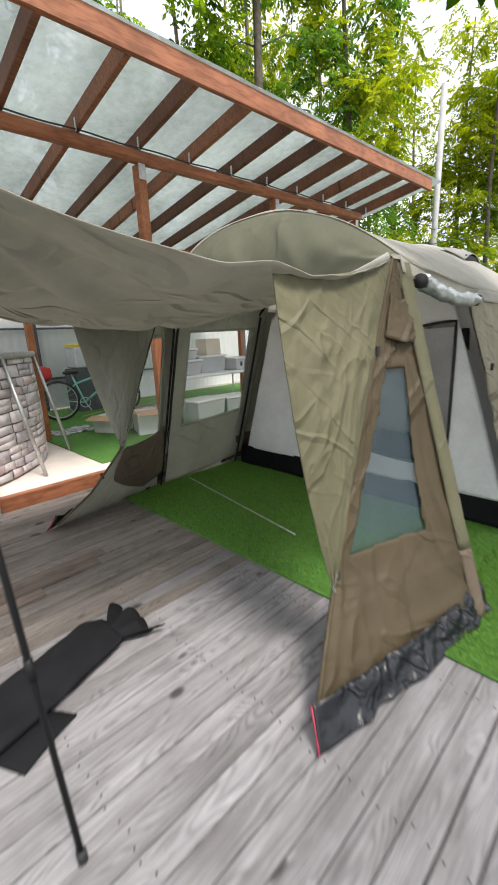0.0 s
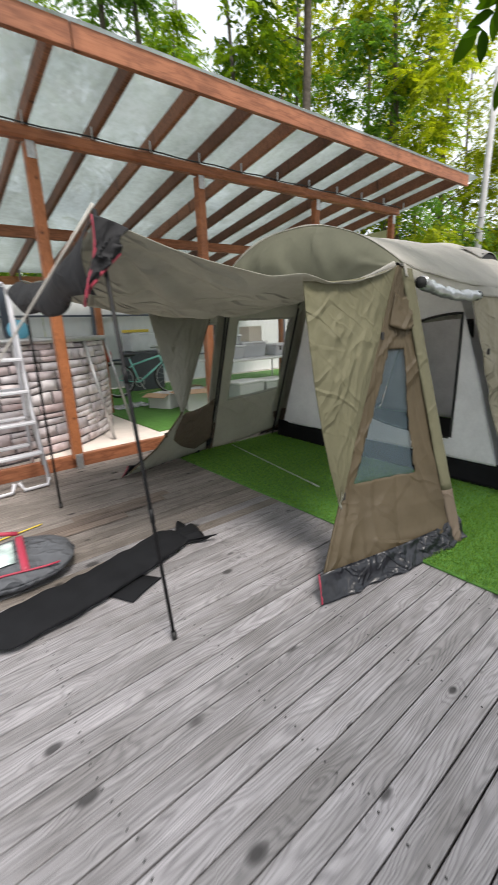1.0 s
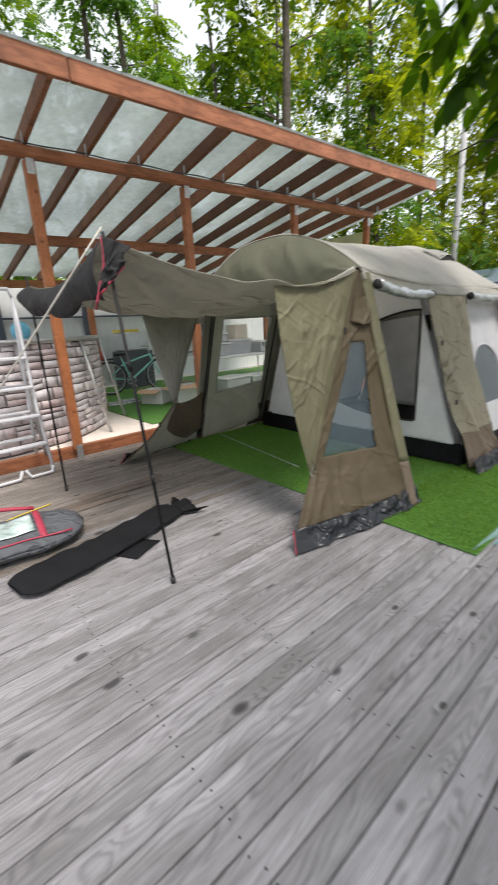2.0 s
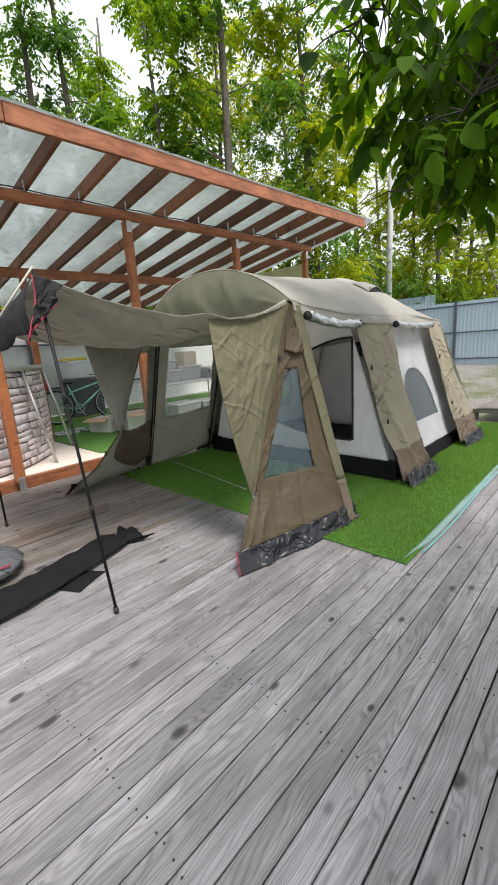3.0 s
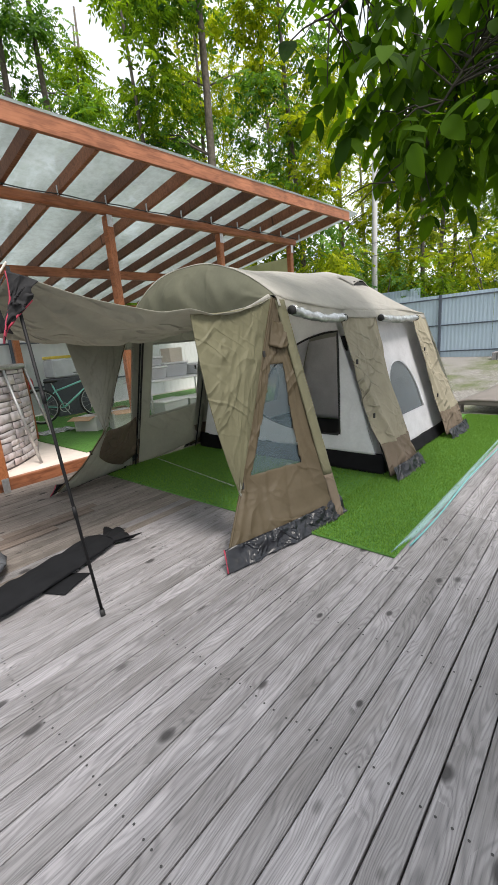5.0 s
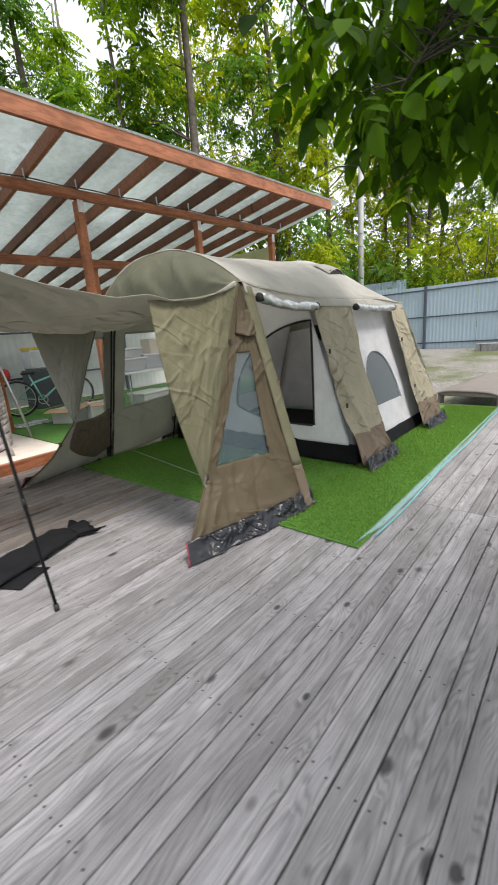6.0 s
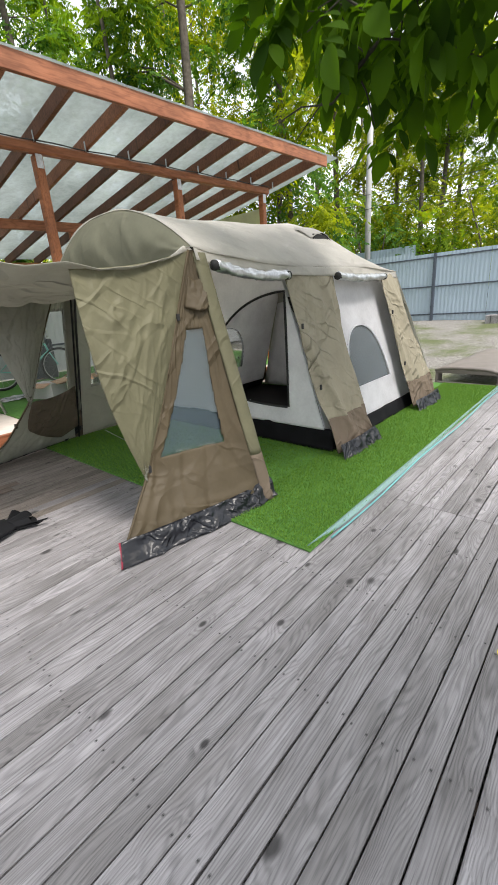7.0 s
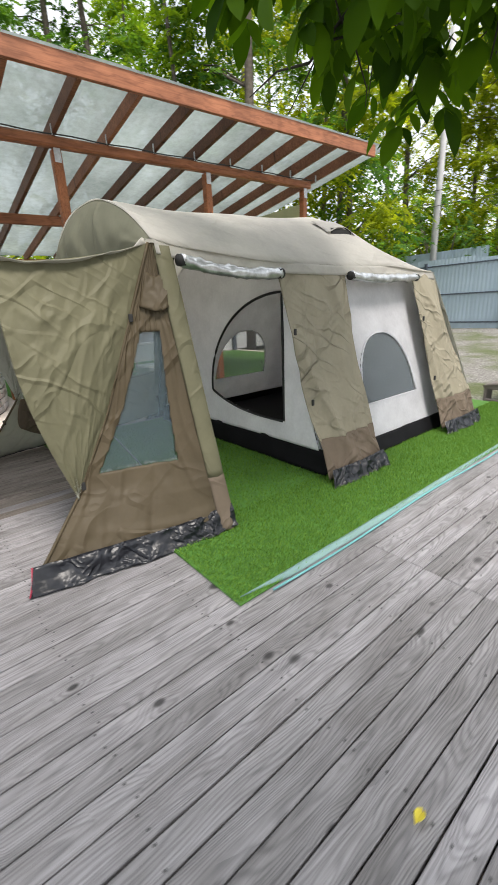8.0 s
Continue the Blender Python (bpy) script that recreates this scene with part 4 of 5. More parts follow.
# arch poles seen inside the porch
for y in (2.21, 3.20):
    arc = []
    for s in np.linspace(1, -1, 31):
        arc.append((XC + 0.945 * s, y, roof_shape(s, y) - 0.03))
    arc = [(side_x(z) - 0.04, y, z) for z in np.linspace(0.02, 1.55, 10)] + arc + [mir((side_x(z) - 0.04, y, z)) for z in np.linspace(1.55, 0.02, 10)]
    own(tube("arch_pole", arc, 0.010, M_POLE, sides=6, label="black arch pole"))

# ---- turf mat ----
mat_thing = thing("turf_mat", "green artificial turf mat with a teal edge, under the tent", "artificial turf", at=(-1.6, 4.2, 0))
box("backing", (-1.78, -2.38, 0.001), (1.67, 2.32, 0.014), M_GRASS, mat_thing, 0.003)
rng = np.random.default_rng(4)


def blades(count, x0, x1, y0, y1, z, name, parent):
    bx, by = rng.uniform(x0, x1, count), rng.uniform(y0, y1, count)
    an = rng.uniform(0, math.tau, count)
    h, w = rng.uniform(0.010, 0.022, count), rng.uniform(0.0016, 0.003, count)
    lx, ly = rng.normal(0, 0.008, count), rng.normal(0, 0.008, count)
    V = np.zeros((count, 3, 3))
    V[:, 0] = np.stack([bx - w * np.cos(an), by - w * np.sin(an), np.full(count, z)], 1)
    V[:, 1] = np.stack([bx + w * np.cos(an), by + w * np.sin(an), np.full(count, z)], 1)
    V[:, 2] = np.stack([bx + lx, by + ly, z + h], 1)
    F = np.arange(count * 3).reshape(-1, 3)
    ob = raw(name, V.reshape(-1, 3).tolist(), F.tolist(), M_BLADE, parent)
    return tagged(ob, kind="stuff")


blades(90000, 0.95, 1.67, -2.38, 2.32, 0.012, "turf_surface", mat_thing)
blades(60000, -1.78, 0.95, -2.38, -0.5, 0.012, "turf_surface", mat_thing)


def teal_f(u, v):
    y = lerp(-2.35, 2.32, u)
    w = 0.036 + 0.008 * math.sin(u * 7) - 0.045 * max(0, 0.06 - u) / 0.06
    return (1.64 + w * v, y, 0.020 + 0.010 * math.sin(v * math.pi) + 0.003 * nz(y * 5, v, 1, 1) - 0.014 * v)


sheet("edge_film", teal_f, 60, 6, 0.002, M_TEAL, M_TEAL, mat_thing, "teal plastic edge film")
tube("edge_cord", [(1.70 + 0.012 * math.sin(k * 0.7), lerp(-2.2, 2.3, k / 20), 0.016) for k in range(21)], 0.006, M_TURQ, mat_thing, label="teal edge cord")
tube("seam", [(lerp(-1.7, -0.1, k / 8), lerp(-1.68, -1.95, k / 8), 0.016) for k in range(9)], 0.008, M_STEEL, mat_thing, label="grey seam strip")

# ---- pergola ----
M_ENDSHEET = fabric("pale_yellow_sheet", (0.66, 0.66, 0.46), 0.6, 0.4, depth=0.05)

perg = thing("pergola", "reddish brown timber lean-to roofed with cloudy clear sheets", "pergola", at=(-3.85, 3.0, 0))


def dz(y):
    return 0.022 * (y - 2.0)


def pg(ob):
    ob.parent = perg
    ob.matrix_parent_inverse = Matrix.Translation((3.85, -3.0, 0))
    return ob


def raf_z(x):
    return 3.25 + 0.152 * (x + 2.90)


PY0, PY1 = -1.0, 6.99
pg(tube("cable", [(-3.765, lerp(PY0, 6.6, k / 60), 3.102 + dz(lerp(PY0, 6.6, k / 60)) + 0.006 * math.sin(k * 1.1)) for k in range(61)], 0.007, M_WIRE, sides=5, label="thin black cable"))
pg(beam("fascia", (-2.88, PY0, 3.325 + dz(PY0)), (-2.88, 1.02, 3.325 + dz(1.02)), 0.045, 0.155, M_STAIN_Y, None))
pg(beam("fascia", (-2.88, 1.026, 3.325 + dz(1.026)), (-2.88, PY1, 3.325 + dz(PY1)), 0.045, 0.155, M_STAIN_Y, None))
pg(beam("plate", (-3.82, PY0, 3.045 + dz(PY0)), (-3.82, 6.60, 3.045 + dz(6.6)), 0.10, 0.105, M_STAIN_Y, None, 0.02, "round-edged carrying beam"))
pg(beam("purlin", (-5.95, PY0, 2.70 + dz(PY0)), (-5.95, 6.60, 2.70 + dz(6.6)), 0.06, 0.14, M_STAIN_Y, None))
pg(beam("back_plate", (-8.3, PY0, 2.36 + dz(PY0)), (-8.3, 6.60, 2.36 + dz(6.6)), 0.06, 0.14, M_STAIN_SUNLIT, None))
for k in range(-4, 10):
    y = 1.47 + 0.583 * k
    a = (-2.905, y, raf_z(-2.905) + 0.068 + dz(y))
    b = (-8.5, y, raf_z(-8.5) + 0.068 + dz(y))
    pg(beam("rafter", a, b, 0.048, 0.135, M_STAIN_X, None))
    pg(box("bracket", (-0.012, -0.032, -0.05), (0.012, -0.026, 0.05), M_STEEL, None, 0.001, "", Matrix.Translation((-3.765, y, 3.14 + dz(y)))))
for y in (-0.92, 0.90, 2.64, 4.58, 6.48):
    p = pg(beam("post", (-3.85, y, 0.10), (-3.85, y, 2.99 + dz(y)), 0.098, 0.098, M_STAIN_Z, None, 0.012))
    for z0, z1 in ((2.86 + dz(y), 3.0 + dz(y)), (0.0, 0.16)):
        pg(box("post_bracket", (-3.799, y - 0.035, z0), (-3.794, y + 0.035, z1), M_STEEL, None, 0.001, "galvanised post bracket"))
    pg(beam("post", (-6.0, y - 0.56, 0.10), (-6.0, y - 0.56, 2.64 + dz(y)), 0.09, 0.09, M_STAIN_Z, None, 0.010))
for k in range(-5, 10):
    y0 = 1.47 + 0.583 * k
    y1 = y0 + 0.577
    def poly_f(u, v, y0=y0, y1=y1):
        x = lerp(-2.84, -8.6, u)
        y = lerp(y0, y1, v)
        return (x, y, raf_z(x) + 0.146 + dz(y) + 0.006 * math.sin(v * math.pi) + 0.004 * nz(x, y, 1, 2))
    pg(sheet("roof_panel", poly_f, 14, 3, 0.006, M_POLY, M_POLY))
pg(box("end_panel", (-8.2, 6.52, 2.05), (-3.95, 6.54, 2.90), M_ENDSHEET, None, 0.002, "pale translucent end panel"))


# ---- fences ----
def corrugated(name, a, b, z0, z1, material, parent, pitch=0.115, depth=0.006, step=0.0):
    """A ribbed metal sheet from a to b, upright."""
    a, b = Vector(a), Vector(b)
    d = (b - a)
    n = max(2, int(d.length / pitch) * 4)
    side = Vector((-d.y, d.x, 0)).normalized()
    verts, faces = [], []
    for i in range(n + 1):
        p = a + d * (i / n)
        o = depth if (i % 4) in (1, 2) else 0.0
        for th in (0.0, -0.004):
            q = p + side * (o + th)
            verts.append((q.x, q.y, z0))
            verts.append((q.x, q.y, z1))
    for i in range(n):
        k, m = i * 4, i * 4 + 4
        faces += [(k, m, m + 1, k + 1), (k + 2, k + 3, m + 3, m + 2), (k + 1, m + 1, m + 3, k + 3), (k, k + 2, m + 2, m)]
    return raw(name, verts, faces, material, parent)


fence = thing("yard_fence", "pale blue ribbed metal fence on dark steel rails", "fence", kind="structure")
FY = 14.9
for i, x in enumerate(np.arange(-12.0, 8.1, 2.5)):
    top = 2.50 if x < -5.0 else 2.42
    corrugated("fence_panel", (x, FY, 0), (x + 2.49, FY, 0), 0.16, top, M_FENCE, fence)
for x in (-11.2, -8.6, -6.1, -3.60, -1.1, 1.4, 3.9, 6.4):
    box("fence_post", (x - 0.04, FY - 0.10, 0.0), (x + 0.04, FY - 0.02, 2.42), M_RAIL, fence, 0.004)
for z in (0.55, 1.42, 2.30):
    box("fence_rail", (-12.0, FY - 0.05, z - 0.02), (8.0, FY - 0.012, z + 0.02), M_RAIL, fence, 0.003)
corrugated("fence_panel", (-9.0, FY + 1.2, 0), (-4.7, FY + 1.2, 0), 0.2, 2.86, M_FENCE, fence)

back_fence = thing("back_fence", "grey ribbed metal fence behind the patio", "fence", kind="structure")
for y in np.arange(-8.0, 12.9, 2.5):
    corrugated("fence_panel", (-9.0, y, 0), (-9.0, y + 2.49, 0), 0.12, 2.35, M_FENCE_G, back_fence, 0.15)
for y in (-6.2, -3.7, -1.2, 1.3, 3.05, 6.3, 8.8):
    box("fence_post", (-8.98, y - 0.06, 0.0), (-8.88, y + 0.06, 2.3), M_RAIL, back_fence, 0.004)
for z in (0.75, 1.75):
    box("fence_rail", (-8.975, -8.0, z - 0.02), (-8.93, 12.4, z + 0.02), M_RAIL, back_fence, 0.003)

# ---- pool and ladder ----
POOL = Vector((-5.82, 0.22, 0.10))
pool = thing("frame_pool", "round above-ground pool with a printed stone wall", "pool", at=POOL)
PR, PH = 1.70, 1.20


def pool_f(u, v):
    an = u * math.tau
    r = PR - 0.012 + 0.02 * math.sin(v * math.pi) + 0.008 * math.cos(an * 12)
    return (r * math.cos(an), r * math.sin(an), lerp(0.0, PH, v))


M_GROUT = simple("printed_joint", (0.16, 0.145, 0.15), 0.5)
sheet("pool_wall", pool_f, 120, 6, 0.004, M_GROUT, M_GROUT, pool, "dark printed joints")


def block_material():
    m, nt, bs, out = mat("printed_stone")
    oi = nt.nodes.new("ShaderNodeObjectInfo")
    vec = coords(nt, jitter=1.0)
    f = noise_tex(nt, vec, 9, 4)
    base = ramp(nt, oi.outputs["Random"], [(0.0, (0.30, 0.26, 0.29)), (0.25, (0.62, 0.54, 0.57)), (0.5, (0.60, 0.41, 0.41)), (0.75, (0.82, 0.76, 0.77)), (1.0, (0.48, 0.43, 0.47))])
    nt.links.new(mix(nt, 0.45, base, ramp(nt, f, [(0.3, (0.25, 0.23, 0.23)), (0.7, (0.75, 0.72, 0.72))])), bs.inputs["Base Color"])
    bs.inputs["Roughness"].default_value = 0.45
    return m


M_BLOCK = block_material()
rnd = random.Random(3)
row_z = 0.02
while row_z < PH - 0.06:
    h = rnd.choice((0.09, 0.13, 0.17))
    h = min(h, PH - 0.02 - row_z)
    an = -1.5 + rnd.random() * 0.1
    while an < 1.55:
        w = rnd.uniform(0.11, 0.36) / PR
        for z0, hh in ((row_z, h * 0.5), (row_z + h * 0.5, h * 0.5)) if h > 0.1 and rnd.random() < 0.4 else ((row_z, h),):
            def blk_f(u, v, a0=an, w=w, z0=z0, h=hh):
                a = a0 + w * (0.03 + 0.94 * u) + 0.012 * nz(a0 * 9, z0 * 20, v * 2, 1)
                z = z0 + h * (0.06 + 0.88 * v) + 0.016 * nz(a0 * 7 + u, z0 * 9 + v, 2, 1)
                r = PR + 0.004 + 0.02 * math.sin(z / PH * math.pi) + 0.008 * math.cos(a * 12)
                return (r * math.cos(a), r * math.sin(a), z)
            sheet("stone", blk_f, 3, 1, 0.006, M_BLOCK, M_BLOCK, pool)
        an += w
    row_z += h
bm = bmesh.new()
rimp = [(PR * 1.01 * math.cos(k * math.tau / 64), PR * 1.01 * math.sin(k * math.tau / 64), PH + 0.01) for k in range(65)]
add_tube(bm, rimp, 0.032, 10, cap=False)
part("top_rail", bm, M_STEEL, pool, "grey tubular top rail", True)
for k in range(12):
    a = k * math.tau / 12 + 0.18
    c, s = math.cos(a), math.sin(a)
    tube("leg", [((PR + 0.02) * c, (PR + 0.02) * s, PH), ((PR + 0.26) * c, (PR + 0.26) * s, 0.0)], 0.02, M_STEEL, pool)
bm = bmesh.new()
bmesh.ops.create_circle(bm, cap_ends=True, segments=48, radius=PR - 0.03, matrix=Matrix.Translation((0, 0, PH - 0.12)))
part("water", bm, simple("pool_water", (0.08, 0.25, 0.30), 0.08, vary=0.1), pool, "still blue water")

lad = thing("pool_ladder", "white A-frame pool ladder with curved feet", "ladder", at=(-3.72, 0.24, 0.0))
lad.rotation_euler = (0, 0, radians(4))
for sx, lean in ((0.10, 0.16), (-0.22, -0.05)):
    for sy in (-0.27, 0.27):
        tube("rail", [(sx + lean * 0.8, sy, 0.05), (sx * 0.7, sy, 0.7), (sx * 0.25, sy, 1.40), (0, sy, 1.72)], 0.017, M_LADDER, lad)
    tube("foot", [(sx + lean * 0.8, -0.27, 0.08), (sx + lean * 0.8 + 0.02, -0.25, 0.022), (sx + lean * 0.8 + 0.02, -0.05, 0.022), (sx + lean * 0.8, -0.02, 0.10)], 0.017, M_LADDER, lad)
    tube("foot", [(sx + lean * 0.8, 0.27, 0.08), (sx + lean * 0.8 + 0.02, 0.25, 0.022), (sx + lean * 0.8 + 0.02, 0.05, 0.022), (sx + lean * 0.8, 0.02, 0.10)], 0.017, M_LADDER, lad)
    for z in (0.32, 0.60, 0.88, 1.16):
        t = z / 1.72
        x = lerp(sx + lean * 0.8, 0, t)
        box("tread", (x - 0.04, -0.26, z - 0.014), (x + 0.04, 0.26, z + 0.014), M_LADDER, lad, 0.006)
tube("hoop", [(0, -0.27, 1.70), (0, -0.24, 1.80), (0, 0.24, 1.80), (0, 0.27, 1.70)], 0.017, M_LADDER, lad)
bl = thing("blue_cushion", "small blue float leaning on the pool rim", "float", at=(-4.18, 0.62, 1.32))
bm = bmesh.new()
bmesh.ops.create_uvsphere(bm, u_segments=16, v_segments=10, radius=1.0, matrix=Matrix.Diagonal((0.04, 0.10, 0.10, 1)))
part("float", bm, simple("blue_vinyl", (0.10, 0.33, 0.45), 0.35), bl, smooth=True).location = (0, 0, 0.10)


# ---- bicycle and things on the patio ----
def ring_pts(c, r, n=28):
    return [(c[0], c[1] + r * math.cos(k * math.tau / n), c[2] + r * math.sin(k * math.tau / n)) for k in range(n + 1)]


def bicycle(at, turn):
    b = thing("bicycle", "mint green bicycle standing on artificial turf", "bicycle", at=at)
    b.rotation_euler = (0, radians(-5), radians(turn))
    R = 0.345
    for y, st in ((0.0, 0), (1.06, 1)):
        w = thing("wheel", "", "")
        w.parent = b
        bm = bmesh.new()
        add_tube(bm, ring_pts((0, y, R), R - 0.02), 0.022, 8, cap=False)
        part("tyre", bm, M_RUBBER, w, smooth=True)
        bm = bmesh.new()
        add_tube(bm, ring_pts((0, y, R), R - 0.045), 0.011, 6, cap=False)
        part("rim", bm, M_STEEL, w, smooth=True)
        bm = bmesh.new()
        for k in range(16):
            a = k * math.tau / 16
            add_tube(bm, [(0.02 * (-1) ** k, y, R), (0, y + (R - 0.05) * math.cos(a), R + (R - 0.05) * math.sin(a))], 0.002, 4)
        part("spokes", bm, M_STEEL, w)
    bb, seat, head, hl = (0, 0.42, 0.28), (0, 0.27, 0.74), (0, 0.86, 0.78), (0, 0.90, 0.64)
    bm = bmesh.new()
    for a, c, r in ((bb, seat, 0.016), (bb, hl, 0.02), ((0, 0.31, 0.62), head, 0.018), (bb, (0, 0, R), 0.011), ((0, 0.31, 0.62), (0, 0, R), 0.010), (hl, head, 0.021), (hl, (0.05, 1.02, R + 0.02), 0.013), (hl, (-0.05, 1.02, R + 0.02), 0.013)):
        add_tube(bm, [a, vlerp(a, c, 0.5), c], r, 8)
    part("frame", bm, M_MINT, b, "mint green frame", True)
    box("saddle", (-0.07, 0.12, 0.79), (0.07, 0.38, 0.84), M_RUBBER, b, 0.02)
    tube("seat_post", [seat, (0, 0.255, 0.80)], 0.013, M_STEEL, b)
    tube("stem", [head, (0, 0.84, 0.92)], 0.014, M_STEEL, b)
    tube("handlebar", [(-0.29, 0.74, 0.97), (-0.12, 0.85, 0.94), (0.12, 0.85, 0.94), (0.29, 0.74, 0.97)], 0.012, M_STEEL, b)
    bm = bmesh.new()
    add_tube(bm, ring_pts((0.05, 0.42, 0.28), 0.085, 20), 0.008, 6, cap=False)
    part("chainring", bm, M_STEEL, b)
    tube("crank", [(0.07, 0.42, 0.28), (0.07, 0.50, 0.14), (0.15, 0.50, 0.14)], 0.009, M_STEEL, b)
    return b


bicycle((-7.40, 2.80, 0.116), -20)
jk = thing("red_jacket", "red jacket hung on a dark bag by the fence", "jacket", at=(-7.9, 2.55, 0.116))


def lump(name, c, r, material, parent, seed=0.0, amp=0.25):
    bm = bmesh.new()
    bmesh.ops.create_icosphere(bm, subdivisions=3, radius=1.0)
    for v in bm.verts:
        k = 1 + amp * nz(v.co.x * 1.7 + seed, v.co.y * 1.7, v.co.z * 1.7)
        v.co = Vector((c[0] + v.co.x * r[0] * k, c[1] + v.co.y * r[1] * k, max(c[2] + v.co.z * r[2] * k, 0.0)))
    return part(name, bm, material, parent, smooth=True)


lump("bag", (0, 0.0, 0.55), (0.18, 0.20, 0.58), M_BAGBLACK, jk, 1.0)
lump("cloth", (0.16, 0.12, 0.80), (0.10, 0.20, 0.14), M_REDCLOTH, jk, 3.0)
sb = thing("yellow_tray", "shelf of clear tubs topped by a yellow tray", "tub", at=(-8.3, 3.75, 0.10))
box("tub", (-0.25, -0.30, 0.85), (0.25, 0.35, 1.25), M_CLEARBOX, sb, 0.03)
box("shelf", (-0.28, -0.35, 0.0), (0.28, 0.40, 0.84), M_BAGGREY, sb, 0.02)
box("tray", (-0.22, -0.30, 1.26), (0.22, 0.15, 1.32), M_YELLOW, sb, 0.01)


def carton(at, turn, size, flaps=True):
    c = thing("cardboard_box", "open brown cardboard box with its flaps out", "box", "boxes on the patio turf", at=at)
    c.rotation_euler = (0, 0, radians(turn))
    a, b, h = size
    for x0, y0, x1, y1 in ((-a, -b, -a + 0.006, b), (a - 0.006, -b, a, b), (-a + 0.006, -b, a - 0.006, -b + 0.006), (-a + 0.006, b - 0.006, a - 0.006, b)):
        box("side", (x0, y0, 0.0), (x1, y1, h), M_WHITE if flaps else M_CARD, c, 0.001)
    box("floor", (-a + 0.006, -b + 0.006, 0.0), (a - 0.006, b - 0.006, 0.006), M_CARD, c, 0.001)
    for sx in (-1, 1):
        box("flap", (-0.10, -b, -0.003), (0.10, b, 0.003), M_CARD, c, 0.001, "", pose(sx * (a + 0.09), 0, h + 0.02, 0, sx * 12, 0))
    box("flap", (-a, -0.09, -0.003), (a, 0.09, 0.003), M_CARD, c, 0.001, "", pose(0, -b - 0.08, h - 0.01, 14, 0, 0))


carton((-5.75, 2.95, 0.117), 25, (0.22, 0.17, 0.24))
carton((-5.25, 3.25, 0.117), -20, (0.24, 0.18, 0.30))
carton((-5.9, 3.75, 0.117), 10, (0.20, 0.16, 0.22))
film = thing("plastic_film", "crumpled clear plastic film lying on turf", "film", at=(-6.3, 2.55, 0.118))
sheet("film_sheet", lambda u, v: (lerp(-0.2, 0.25, u), lerp(-0.32, 0.30, v), 0.006 + 0.035 * abs(nz(u * 5, v * 6, 1, 1.3))), 18, 24, 0.001, M_CLEARBOX, M_CLEARBOX, film)

tb = thing("folding_table", "white folding table stacked with clear storage tubs", "table", at=(-5.35, 4.55, 0.117))
box("tabletop", (-0.38, -0.9, 0.70), (0.38, 0.9, 0.74), M_WHITE, tb, 0.012)
for sx in (-0.3, 0.3):
    for sy in (-0.78, 0.78):
        tube("leg", [(sx, sy, 0.0), (sx, sy, 0.70)], 0.014, M_STEEL, tb)


def tub(at, turn, size):
    t = thing("storage_tub", "cloudy clear plastic storage tub with a white lid", "tub", "tubs on the table", at=at)
    t.rotation_euler = (0, 0, radians(turn))
    a, b, h = size
    bm = bmesh.new()
    add_box(bm, (-a, -b, 0.0), (a, b, h), 0.012)
    for v in bm.verts:
        k = 0.88 + 0.12 * v.co.z / h
        v.co.x *= k
        v.co.y *= k
    part("body", bm, M_CLEARBOX, t)
    box("lid", (-a - 0.012, -b - 0.012, h + 0.001), (a + 0.012, b + 0.012, h + 0.028), M_WHITE, t, 0.006)
    lump("contents", (0, 0, h * 0.4), (a * 0.7, b * 0.7, h * 0.35), M_WHITE, t, at[1])


for x, y, r, sz, z in ((-5.30, 3.95, 5, (0.20, 0.27, 0.20), 0.858), (-5.42, 4.55, -6, (0.21, 0.26, 0.24), 0.858), (-5.30, 5.15, 3, (0.20, 0.25, 0.18), 0.858), (-5.32, 3.97, 9, (0.16, 0.22, 0.14), 1.09), (-5.15, 4.2, 4, (0.22, 0.30, 0.33), 0.117), (-5.2, 4.9, -4, (0.22, 0.30, 0.30), 0.117)):
    tub((x, y, z), r, sz)
pb = thing("packing_case", "pale cardboard case standing on a storage tub", "box", at=(-5.45, 4.62, 1.128))
box("case", (-0.14, -0.14, 0.0), (0.14, 0.16, 0.26), simple("pale_card", (0.62, 0.55, 0.45), 0.8), pb, 0.004)

# ---- things lying on the deck ----
bag = thing("tent_bag", "charcoal carry bag with red handles lying on the deck", "bag", at=(-2.06, -0.25, 0.0))
bag.rotation_euler = (0, 0, radians(-6))


def bag_f(u, v):
    an = v * math.tau
    e = abs(2 * u - 1)
    k = (1 - e ** 5) ** 0.5 if e < 1 else 0.0
    r = k * (1 + 0.06 * nz(u * 6, math.cos(an), math.sin(an), 1.4))
    return (0.27 * r * math.cos(an), lerp(-0.62, 0.56, u), max(0.004, 0.085 + 0.085 * r * math.sin(an) + 0.012 * nz(u * 9, v * 5, 2, 1)))


sheet("body", bag_f, 50, 30, 0.003, M_BAGGREY, M_BAGGREY, bag)


def bag_top(x, y):
    u = (y + 0.62) / 1.18
    return bag_f(u, math.acos(max(-1, min(1, x / 0.27))) / math.tau)[2]


